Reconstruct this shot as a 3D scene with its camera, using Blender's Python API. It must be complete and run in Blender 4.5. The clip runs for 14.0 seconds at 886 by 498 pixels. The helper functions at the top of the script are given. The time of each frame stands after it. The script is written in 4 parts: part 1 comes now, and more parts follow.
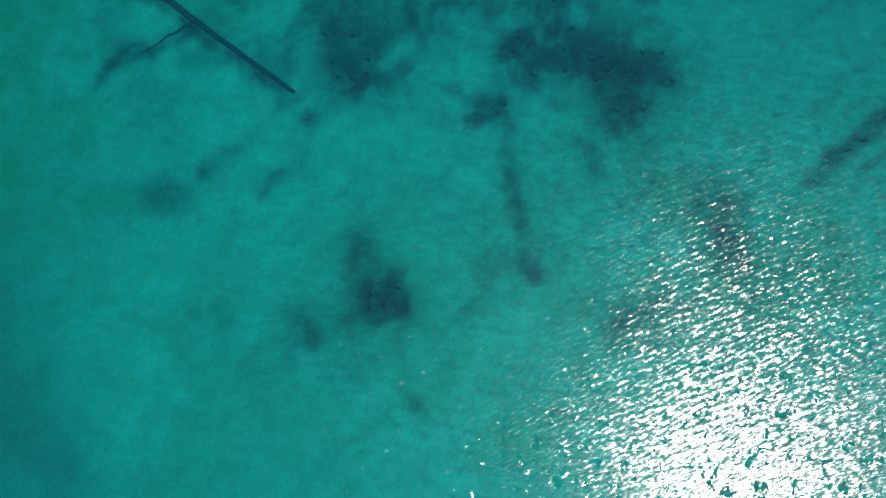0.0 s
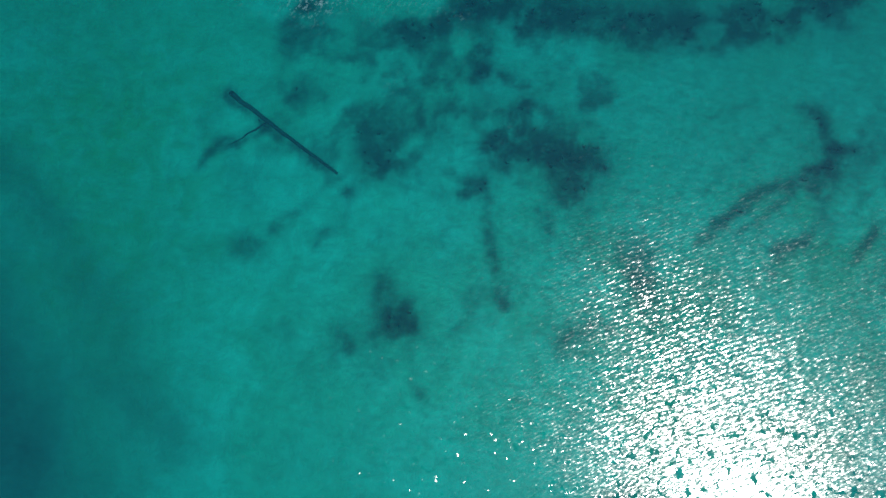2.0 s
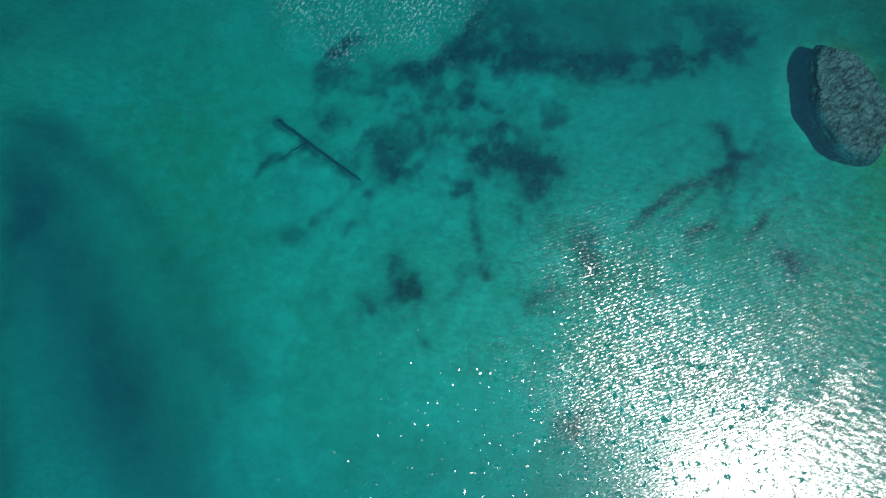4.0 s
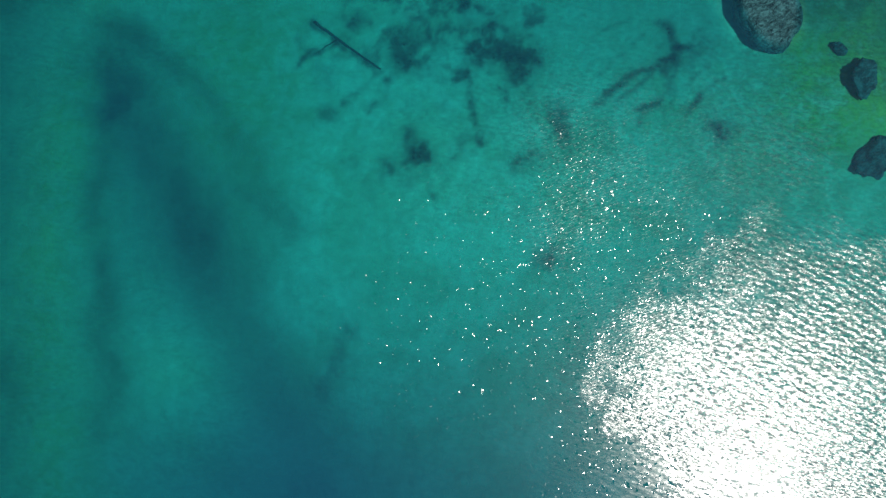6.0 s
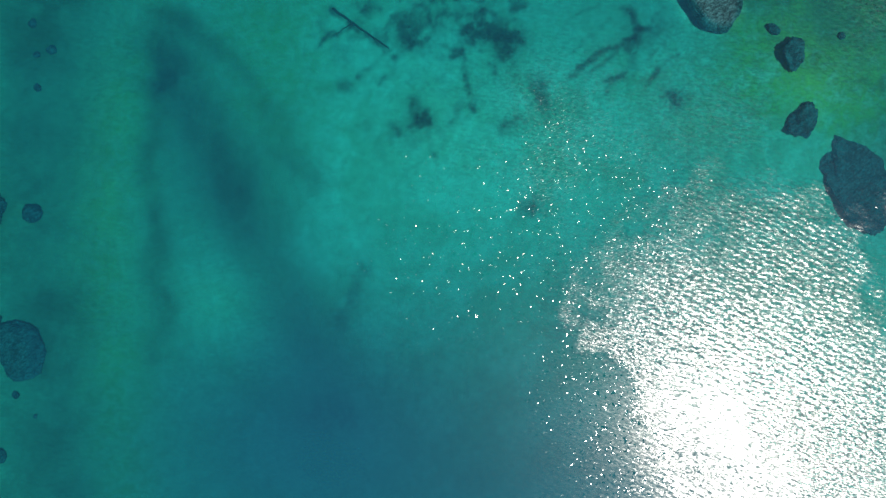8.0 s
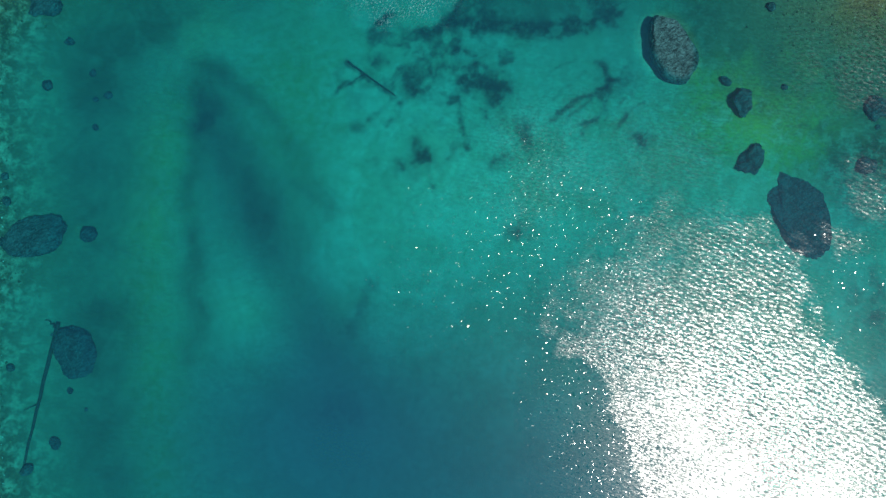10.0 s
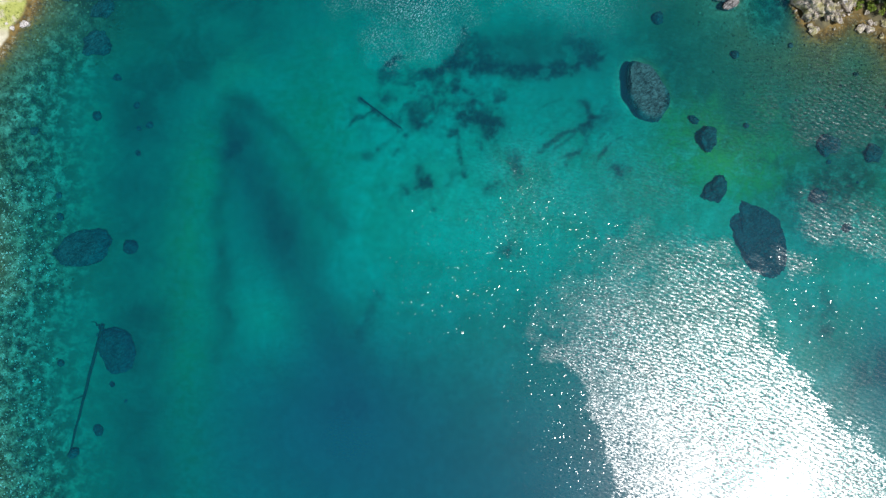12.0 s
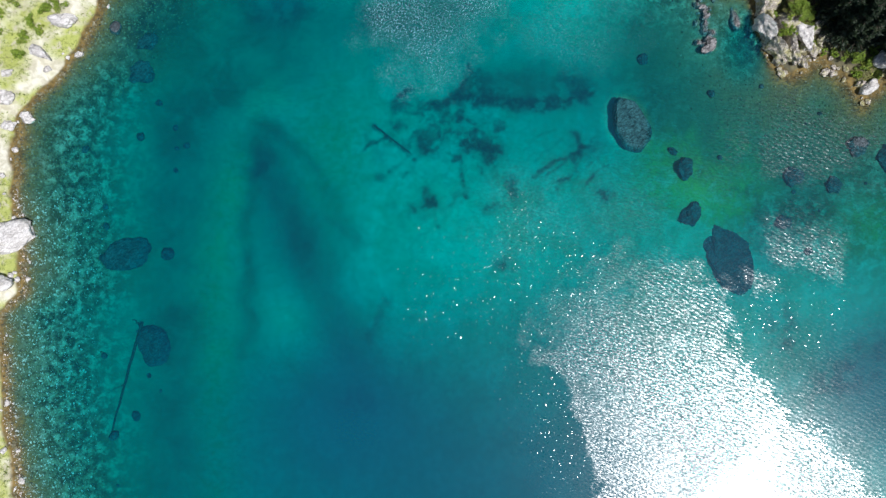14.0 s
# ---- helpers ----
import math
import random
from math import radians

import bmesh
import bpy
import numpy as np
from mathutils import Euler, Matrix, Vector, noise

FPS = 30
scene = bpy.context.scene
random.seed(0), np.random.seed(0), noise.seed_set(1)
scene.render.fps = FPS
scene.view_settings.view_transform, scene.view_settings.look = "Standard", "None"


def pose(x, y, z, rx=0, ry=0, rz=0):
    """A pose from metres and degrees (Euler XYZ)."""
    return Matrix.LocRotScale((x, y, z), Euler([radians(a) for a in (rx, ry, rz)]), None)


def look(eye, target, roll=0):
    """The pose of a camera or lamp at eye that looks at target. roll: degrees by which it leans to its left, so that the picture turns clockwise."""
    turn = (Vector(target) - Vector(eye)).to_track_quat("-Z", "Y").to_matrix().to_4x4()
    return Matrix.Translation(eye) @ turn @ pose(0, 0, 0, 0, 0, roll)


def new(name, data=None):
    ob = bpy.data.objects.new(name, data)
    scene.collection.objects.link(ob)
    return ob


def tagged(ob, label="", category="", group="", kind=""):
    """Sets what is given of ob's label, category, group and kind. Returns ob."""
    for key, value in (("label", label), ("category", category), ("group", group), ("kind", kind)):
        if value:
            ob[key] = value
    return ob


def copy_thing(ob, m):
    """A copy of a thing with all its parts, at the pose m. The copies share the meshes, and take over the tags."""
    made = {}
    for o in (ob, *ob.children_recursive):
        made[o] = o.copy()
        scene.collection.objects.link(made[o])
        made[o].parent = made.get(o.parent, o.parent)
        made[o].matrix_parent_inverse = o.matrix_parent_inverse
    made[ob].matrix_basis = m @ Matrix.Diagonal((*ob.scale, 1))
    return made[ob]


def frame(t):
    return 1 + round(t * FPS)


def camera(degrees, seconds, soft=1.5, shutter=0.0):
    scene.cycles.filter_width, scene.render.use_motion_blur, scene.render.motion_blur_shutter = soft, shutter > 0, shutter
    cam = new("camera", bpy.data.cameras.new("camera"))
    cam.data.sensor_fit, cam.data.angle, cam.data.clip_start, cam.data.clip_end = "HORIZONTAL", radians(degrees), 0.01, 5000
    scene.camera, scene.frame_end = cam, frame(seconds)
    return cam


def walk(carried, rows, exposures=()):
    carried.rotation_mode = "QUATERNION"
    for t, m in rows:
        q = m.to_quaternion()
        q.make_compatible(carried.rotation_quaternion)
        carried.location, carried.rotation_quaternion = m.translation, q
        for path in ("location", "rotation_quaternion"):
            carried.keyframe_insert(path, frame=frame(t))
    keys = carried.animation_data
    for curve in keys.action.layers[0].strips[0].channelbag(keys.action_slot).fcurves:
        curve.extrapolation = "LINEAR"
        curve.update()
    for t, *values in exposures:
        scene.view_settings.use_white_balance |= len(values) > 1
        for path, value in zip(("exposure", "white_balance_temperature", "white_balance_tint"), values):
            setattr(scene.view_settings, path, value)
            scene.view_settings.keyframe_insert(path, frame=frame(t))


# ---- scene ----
# camera: a drone that climbs over the lake and looks straight down
cam = camera(70, 14.0, soft=1.4)
# seconds, x, y, height, tilt, lean, turn
PATH = [
    (0, 5.11, -5.30, 16.39, 4.01, -0.92, -1.55),
    (0.5, 5.13, -5.13, 18.39, 4.08, -0.87, -1.45),
    (1, 5.26, -5.05, 20.23, 4.17, -0.86, -1.27),
    (1.5, 5.24, -4.85, 22.17, 4.37, -0.71, -1.02),
    (2, 5.29, -4.64, 24.19, 4.64, -0.50, -0.84),
    (4.5, 5.36, -7.16, 35.12, 4.10, -0.39, -1.88),
    (5, 5.19, -8.95, 37.45, 3.08, -0.41, -2.03),
    (5.5, 4.94, -10.85, 39.85, 2.02, -0.47, -2.25),
    (6, 4.60, -12.82, 42.21, 1.01, -0.58, -2.32),
    (6.5, 4.66, -14.71, 44.51, 0.24, -1.01, -2.41),
    (7, 4.28, -16.46, 46.66, -0.33, -1.06, -2.52),
    (7.5, 4.04, -16.84, 48.62, 0.27, -0.97, -2.55),
    (8, 4.01, -17.03, 50.42, 0.98, -0.95, -2.68),
    (10.5, 5.01, -17.60, 60.67, 3.27, -0.18, -1.96),
    (11, 5.18, -17.43, 62.63, 3.39, -0.07, -1.74),
    (11.5, 5.37, -17.25, 64.66, 3.51, 0.03, -1.57),
    (12, 5.54, -17.05, 66.71, 3.62, 0.16, -1.32),
    (12.5, 5.71, -16.88, 68.81, 3.67, 0.29, -1.03),
    (13, 5.86, -16.67, 70.81, 3.67, 0.42, -0.68),
    (13.5, 6.00, -16.39, 72.88, 3.69, 0.58, -0.36),
    (14, 6.14, -16.07, 74.98, 3.69, 0.73, 0.00),
]
walk(cam, [(t, pose(x, y, z, a, b, c)) for t, x, y, z, a, b, c in PATH], [
    (0, -0.08, 6500, 10), (2, -0.04, 6500, 10), (4.5, -0.12, 6650, 10), (6.5, -0.02, 6800, 10), (7.5, 0.10, 6800, 10), (8.2, 0.14, 6800, 10),
    (11, 0.0, 6600, 10), (12.5, 0.04, 6100, 10), (14, 0.06, 6000, 10)])

# ---- world and sun ----
SUN_WAY = Vector((0.402, -0.278, 0.872)).normalized()
world = bpy.data.worlds.new("sky")
scene.world = world
world.use_nodes = True
wn = world.node_tree
sky = wn.nodes.new("ShaderNodeTexSky")
sky.sky_type = "NISHITA"
sky.sun_disc = False
sky.sun_elevation = math.asin(SUN_WAY.z)
sky.sun_rotation = math.atan2(SUN_WAY.x, SUN_WAY.y)
wn.links.new(sky.outputs[0], wn.nodes["Background"].inputs[0])
wn.nodes["Background"].inputs[1].default_value = 0.05
sun_data = bpy.data.lights.new("sun", "SUN")
sun_data.energy = 4.4
sun_data.angle = radians(0.53)
sun_data.color = (1.0, 0.96, 0.9)
sun = new("sun", sun_data)
sun.matrix_world = look(SUN_WAY * 200, (0, 0, 0))

# ---- materials ----


class Mat:
    """A node material with short ways to add and link nodes."""

    def __init__(self, name):
        self.m = bpy.data.materials.new(name)
        self.m.use_nodes = True
        self.t = self.m.node_tree
        self.t.nodes.clear()
        self.out = self.t.nodes.new("ShaderNodeOutputMaterial")

    def put(self, socket, value):
        if isinstance(value, bpy.types.NodeSocket):
            self.t.links.new(value, socket)
        elif isinstance(value, tuple) and len(value) == 3 and socket.type == "RGBA":
            socket.default_value = (*value, 1)
        else:
            socket.default_value = value

    def node(self, kind, out=0, props=None, **ins):
        n = self.t.nodes.new(kind)
        for k, v in (props or {}).items():
            setattr(n, k, v)
        for k, v in ins.items():
            key = int(k[1:]) if k[0] == "i" and k[1:].isdigit() else k.replace("_", " ")
            self.put(n.inputs[key], v)
        return n.outputs[out]

    def where(self):
        return self.node("ShaderNodeNewGeometry", "Position")

    def own(self):
        return self.node("ShaderNodeTexCoord", "Object")

    def noise(self, place, scale, detail=4.0, rough=0.55, warp=0.0):
        return self.node("ShaderNodeTexNoise", 0, Vector=place, Scale=scale, Detail=detail, Roughness=rough, Distortion=warp)

    def cells(self, place, scale, feature="F1", out=0):
        return self.node("ShaderNodeTexVoronoi", out, {"feature": feature}, Vector=place, Scale=scale)

    def math(self, op, a, b=0.0, c=0.0, clamp=False):
        return self.node("ShaderNodeMath", 0, {"operation": op, "use_clamp": clamp}, i0=a, i1=b, i2=c)

    def span(self, v, a, b, c=0.0, d=1.0, smooth=True):
        n = self.t.nodes.new("ShaderNodeMapRange")
        n.interpolation_type = "SMOOTHSTEP" if smooth else "LINEAR"
        for i, x in enumerate((v, a, b, c, d)):
            self.put(n.inputs[i], x)
        return n.outputs[0]

    def mix(self, f, a, b, mode="MIX"):
        n = self.t.nodes.new("ShaderNodeMix")
        n.data_type, n.blend_type = "RGBA", mode
        self.put(n.inputs[0], f)
        self.put(n.inputs[6], a)
        self.put(n.inputs[7], b)
        return n.outputs[2]

    def attr(self, name):
        return self.node("ShaderNodeAttribute", "Fac", {"attribute_name": name})

    def bump(self, height, strength, distance):
        return self.node("ShaderNodeBump", 0, None, Strength=strength, Distance=distance, Height=height)

    def stretched(self, place, sx, sy, sz, turn=0.0):
        return self.node("ShaderNodeMapping", 0, {"vector_type": "TEXTURE"}, Vector=place, Scale=(1 / sx, 1 / sy, 1 / sz), Rotation=(0, 0, turn))

    def solid(self, colour, rough=0.8, normal=None, **more):
        ins = dict(Base_Color=colour, Roughness=rough, **more)
        if normal is not None:
            ins["Normal"] = normal
        self.put(self.out.inputs[0], self.node("ShaderNodeBsdfPrincipled", 0, None, **ins))
        return self.m


def bed_material():
    """Pale marl and stones under water, with algae film, dark litter and painted darker tones; stony soil and dry grass
    above it.
    """
    k = Mat("lake_bed")
    p = k.where()
    z = k.node("ShaderNodeSeparateXYZ", 2, None, Vector=p)
    broad = k.noise(p, 0.22, 5, 0.6, 0.4)
    mid = k.noise(p, 1.1, 5, 0.62, 0.3)
    fine = k.noise(p, 6.0, 4, 0.7)
    marl = k.mix(k.span(broad, 0.35, 0.65), (0.56, 0.59, 0.41), (0.80, 0.78, 0.62))
    marl = k.mix(k.span(mid, 0.35, 0.7, 0.0, 0.32), marl, (0.30, 0.33, 0.22))
    # Stones; their strong contrast also takes in the ripples' light on the shallows.
    stone_id = k.cells(p, 4.2, out=1)
    stony = k.mix(k.node("ShaderNodeSeparateColor", 0, None, Color=stone_id), (0.014, 0.02, 0.013), (0.10, 0.125, 0.075))
    gap = k.span(k.cells(p, 4.2, "DISTANCE_TO_EDGE"), 0.0, 0.12)
    stony = k.mix(gap, (0.035, 0.035, 0.018), stony)
    clod = k.noise(p, 1.7, 5, 0.7, 0.8)
    stony = k.mix(k.span(clod, 0.42, 0.6, 0.0, 0.75), stony, (0.012, 0.016, 0.012))
    stony = k.mix(k.span(clod, 0.46, 0.30, 0.0, 0.3), stony, (0.19, 0.23, 0.17))
    stony = k.mix(k.span(k.noise(p, 3.6, 3, 0.6, 0.3), 0.5, 0.62, 0.0, 0.8), stony, (0.008, 0.012, 0.012))
    base = k.mix(k.math("MULTIPLY", k.attr("stones"), k.span(mid, 0.3, 0.6, 0.35, 1.0)), marl, stony)
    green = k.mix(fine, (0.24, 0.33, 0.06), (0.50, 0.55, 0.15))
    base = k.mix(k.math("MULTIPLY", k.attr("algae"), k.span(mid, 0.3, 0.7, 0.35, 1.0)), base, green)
    # Broad darker tone of the floor, put into its colour.
    floor_dark = k.mix(mid, (0.07, 0.10, 0.06), (0.18, 0.21, 0.13))
    base = k.mix(k.math("MULTIPLY", k.attr("floor_dark"), k.span(broad, 0.3, 0.65, 0.6, 1.0)), base, floor_dark)
    litter = k.mix(fine, (0.010, 0.014, 0.014), (0.045, 0.05, 0.04))
    torn = k.noise(p, 1.5, 7, 0.68, 0.4)
    weedy = k.math("MULTIPLY", k.attr("litter"), k.span(k.math("MULTIPLY_ADD", k.attr("litter"), 0.25, torn), 0.34, 0.80, 0.42, 1.0))
    base = k.mix(weedy, base, litter)
    soil = k.mix(k.span(mid, 0.35, 0.65), (0.50, 0.46, 0.33), (0.74, 0.70, 0.58))
    grass = k.mix(fine, (0.24, 0.30, 0.05), (0.56, 0.56, 0.18))
    soil = k.mix(k.math("MULTIPLY", k.attr("grass"), k.span(mid, 0.30, 0.52)), soil, grass)
    # Brown needle litter, darkened to take in the shade under the spruces.
    shaded_duff = k.mix(k.span(mid, 0.3, 0.7), (0.012, 0.010, 0.006), (0.10, 0.07, 0.03))
    soil = k.mix(k.attr("forest"), soil, k.mix(k.span(k.math("ADD", k.math("MULTIPLY", broad, 0.6), k.math("MULTIPLY", fine, 0.4)), 0.5, 0.62, 0, 0.5), shaded_duff, (0.20, 0.20, 0.05)))
    wet = k.mix(k.span(mid, 0.3, 0.7), (0.065, 0.047, 0.012), (0.25, 0.17, 0.05))
    base = k.mix(k.span(z, -0.75, 0.0), base, wet)
    base = k.mix(k.span(z, 0.05, 0.22), base, soil)
    h = k.math("ADD", k.math("MULTIPLY", mid, 0.7), k.math("MULTIPLY", fine, 0.3))
    return k.solid(base, 0.9, k.bump(h, 0.6, 0.25))


def water_material():
    """Clear lake water: it tints and clouds with its depth, and its wave trains mirror the sun and the sky."""
    k = Mat("lake_water")
    p = k.where()
    d = k.attr("depth")
    gust = k.noise(p, 0.11, 4, 0.6, 0.6)
    wind = k.math("MULTIPLY", k.attr("wind"), k.span(gust, 0.36, 0.62, 0.72, 1.25))
    swell = k.attr("swell")
    fresh = k.math("SUBTRACT", 1.0, swell)

    def vector(op, u, v):
        return k.node("ShaderNodeVectorMath", 0, {"operation": op}, i0=u, i1=v)

    def scaled(u, amount):
        return k.node("ShaderNodeVectorMath", 0, {"operation": "SCALE"}, i0=u, Scale=amount)

    def train(turn, length, ragged):
        """Waves of that length that travel the way of turn: -1 to 1."""
        q = k.stretched(p, 1, 1, 1, radians(turn))
        w = k.node("ShaderNodeTexWave", 1, None, Vector=q, Scale=0.314 / length, Distortion=ragged, Detail=2.0, Detail_Scale=2.6, Detail_Roughness=0.6)
        return k.math("MULTIPLY_ADD", w, 2.0, -1.0)

    def leaning(w, turn, amount):
        a = k.math("MULTIPLY", w, k.math("MULTIPLY", amount, wind))
        return k.node("ShaderNodeCombineXYZ", 0, None, X=k.math("MULTIPLY", a, math.cos(radians(turn))), Y=k.math("MULTIPLY", a, math.sin(radians(turn))))

    def ruffle(q, scale, detail, amount):
        c = k.node("ShaderNodeTexNoise", 1, None, Vector=q, Scale=scale, Detail=detail, Roughness=0.5, Distortion=0.4)
        c = k.node("ShaderNodeVectorMath", 0, {"operation": "MULTIPLY_ADD"}, i0=c, i1=(1.0, 1.0, 0.0), i2=(-0.5, -0.5, 0.0))
        return scaled(c, k.math("MULTIPLY", amount, wind))

    long_a, long_b = train(58, 0.52, 5.0), train(80, 0.36, 5.0)
    short_a, short_b = train(104, 0.18, 4.0), train(120, 0.12, 4.0)
    near = k.stretched(p, 0.9, 2.0, 1.0, radians(18))
    far = k.stretched(p, 0.7, 1.8, 1.0, radians(-22))
    tilt = vector("ADD", leaning(long_a, 58, k.math("MULTIPLY", swell, 0.046)), leaning(long_b, 80, k.math("MULTIPLY", swell, 0.034)))
    tilt = vector("ADD", tilt, vector("ADD", leaning(short_a, 104, k.math("MULTIPLY", fresh, 0.045)), leaning(short_b, 120, k.math("MULTIPLY", fresh, 0.036))))
    tilt = vector("ADD", tilt, vector("ADD", ruffle(near, 5.6, 1.0, k.math("MULTIPLY", fresh, 0.38)), ruffle(far, 4.6, 1.0, k.math("MULTIPLY", swell, 0.38))))
    tilt = vector("ADD", tilt, ruffle(near, 10.0, 1.0, 0.22))
    rare = k.math("MULTIPLY", k.attr("spark"), k.span(k.noise(p, 3.2, 1, 0.4, 0.9), 0.58, 0.70, 0.0, 1.7))
    fleck = k.node("ShaderNodeVectorMath", 0, {"operation": "MULTIPLY_ADD"}, i0=k.node("ShaderNodeTexNoise", 1, None, Vector=p, Scale=4.6, Detail=0.0), i1=(1.0, 1.0, 0.0), i2=(-0.5, -0.5, 0.0))
    tilt = vector("ADD", tilt, scaled(fleck, rare))
    mild = k.math("DIVIDE", 2.6, k.math("MAXIMUM", wind, 1.0))
    n = vector("NORMALIZE", vector("ADD", tilt, (0.0, 0.0, 1.0)), (0.0, 0.0, 0.0))
    steep = vector("NORMALIZE", vector("ADD", scaled(tilt, mild), (0.0, 0.0, 1.0)), (0.0, 0.0, 0.0))
    # Light and dark ripples put into the tint, from a pattern of their own.
    ripple_tone = k.math("MULTIPLY_ADD", k.math("ADD", long_b, k.math("MULTIPLY", short_a, fresh)), 0.025, k.noise(k.stretched(p, 0.8, 1.5, 1.0, radians(-12)), 2.9, 3, 0.62, 0.6))
    ripple_shade = k.span(ripple_tone, 0.36, 0.60, k.math("SUBTRACT", 1.0, k.math("MULTIPLY", k.math("MINIMUM", wind, 1.0), k.span(swell, 0.0, 1.0, 0.30, 0.48))), 1.0)
    rgb = [k.math("MULTIPLY", ripple_shade, k.math("POWER", c, d)) for c in (0.195, 0.864, 0.878)]
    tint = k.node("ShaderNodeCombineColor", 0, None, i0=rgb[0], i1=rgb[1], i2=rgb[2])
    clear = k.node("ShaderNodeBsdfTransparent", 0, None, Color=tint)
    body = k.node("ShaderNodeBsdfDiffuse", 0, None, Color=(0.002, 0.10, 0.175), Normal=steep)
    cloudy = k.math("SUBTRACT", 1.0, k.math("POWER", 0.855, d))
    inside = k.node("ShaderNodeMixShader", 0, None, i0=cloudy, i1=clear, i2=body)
    shine = k.node("ShaderNodeBsdfAnisotropic", 0, None, Color=(1, 1, 1), Roughness=k.span(wind, 0.40, 1.0, 0.14, k.span(swell, 0.0, 1.0, 0.21, 0.28)), Normal=n)
    full = k.node("ShaderNodeMixShader", 0, None, i0=0.052, i1=inside, i2=shine)
    # Pale flecks painted on the ruffled patch in place of glints of sky.
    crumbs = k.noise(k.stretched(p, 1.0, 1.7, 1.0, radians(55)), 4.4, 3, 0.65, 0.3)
    glint_mask = k.math("MULTIPLY", k.math("MULTIPLY", k.attr("gust"), k.span(gust, 0.34, 0.6, 0.35, 1.0)), k.span(crumbs, 0.51, 0.68))
    painted_glint = k.node("ShaderNodeBsdfDiffuse", 0, None, Color=(0.34, 0.66, 0.72))
    k.put(k.out.inputs[0], k.node("ShaderNodeMixShader", 0, None, i0=glint_mask, i1=full, i2=painted_glint))
    return k.m


def rock_material(name, low, high, moss=None, amount=0.0, cracked=0.35):
    k = Mat(name)
    p = k.where()
    a = k.noise(p, 0.9, 6, 0.65, 0.5)
    b = k.noise(p, 6.0, 6, 0.72)
    strata = k.noise(k.stretched(p, 0.8, 3.4, 2.0, radians(35)), 1.6, 4, 0.65, 0.8)
    warped = k.node("ShaderNodeVectorMath", 0, {"operation": "MULTIPLY_ADD"}, i0=k.node("ShaderNodeTexNoise", 1, None, Vector=p, Scale=2.0, Detail=3.0), i1=(0.5, 0.5, 0.5), i2=p)
    crack = k.span(k.cells(k.stretched(warped, 0.7, 1.7, 1.2, radians(35)), 1.5, "DISTANCE_TO_EDGE"), 0.0, 0.07)
    tone = k.math("ADD", k.math("MULTIPLY", a, 0.35), k.math("ADD", k.math("MULTIPLY", b, 0.35), k.math("MULTIPLY", strata, 0.3)))
    c = k.mix(k.span(tone, 0.38, 0.60), low, high)
    if moss:
        c = k.mix(k.span(a, 0.62 - 0.3 * amount, 0.75 - 0.2 * amount, 0.0, 0.8), c, moss)
    c = k.mix(k.math("MULTIPLY", k.math("SUBTRACT", 1.0, crack), cracked), c, tuple(0.35 * v for v in low))
    h = k.math("ADD", k.math("ADD", a, k.math("MULTIPLY", b, 0.45)), k.math("ADD", k.math("MULTIPLY", strata, 0.6), k.math("MULTIPLY", crack, cracked)))
    return k.solid(c, 0.85, k.bump(h, 0.8, 0.25))


def wood_material(name, low, high):
    k = Mat(name)
    p = k.own()
    g = k.noise(k.stretched(p, 1, 9, 9), 1.6, 5, 0.6, 0.4)
    s = k.noise(p, 1.2, 3)
    return k.solid(k.mix(k.span(k.math("ADD", k.math("MULTIPLY", g, 0.6), k.math("MULTIPLY", s, 0.4)), 0.35, 0.65), low, high), 0.85, k.bump(g, 0.6, 0.03))


def leaf_material(name, low, high, dry):
    k = Mat(name)
    r = k.node("ShaderNodeNewGeometry", "Random Per Island")
    p = k.where()
    c = k.mix(r, low, high)
    c = k.mix(k.span(k.noise(p, 0.8, 3), 0.5, 0.75, 0.0, 0.7), c, dry)
    return k.solid(c, 0.6)


BED = bed_material()
WATER = water_material()
# sunken rock is dark and bluish, with the water's tint put into its colour
SUNK_ROCK = rock_material("sunken_rock", (0.010, 0.020, 0.026), (0.13, 0.17, 0.19))
PITTED_ROCK = rock_material("pitted_rock", (0.006, 0.011, 0.016), (0.20, 0.24, 0.26))
AWASH_ROCK = rock_material("awash_rock", (0.04, 0.04, 0.042), (0.42, 0.40, 0.40))
SHORE_ROCK = rock_material("limestone", (0.54, 0.49, 0.45), (0.92, 0.87, 0.84), cracked=0.3)
MOSSY_ROCK = rock_material("mossy_limestone", (0.20, 0.165, 0.12), (0.92, 0.83, 0.76), (0.34, 0.32, 0.07), 0.6, 0.45)
SUNK_WOOD = wood_material("waterlogged_wood", (0.02, 0.026, 0.024), (0.08, 0.085, 0.07))
BARK = wood_material("bark", (0.05, 0.04, 0.03), (0.17, 0.13, 0.10))
DEAD_WOOD = wood_material("bleached_wood", (0.28, 0.26, 0.24), (0.55, 0.52, 0.48))
WEED = leaf_material("water_weed", (0.02, 0.03, 0.024), (0.07, 0.085, 0.06), (0.06, 0.07, 0.04))
SHRUB_LEAF = leaf_material("shrub_leaf", (0.10, 0.17, 0.015), (0.28, 0.38, 0.035), (0.36, 0.38, 0.06))
GRASS_BLADE = leaf_material("grass_blade", (0.12, 0.18, 0.03), (0.34, 0.37, 0.08), (0.46, 0.42, 0.18))
NEEDLE = leaf_material("needle", (0.005, 0.012, 0.005), (0.022, 0.044, 0.014), (0.03, 0.046, 0.014))

# ---- shape of the land and the lake floor ----
GRAIN = np.random.RandomState(7).rand(256, 256)


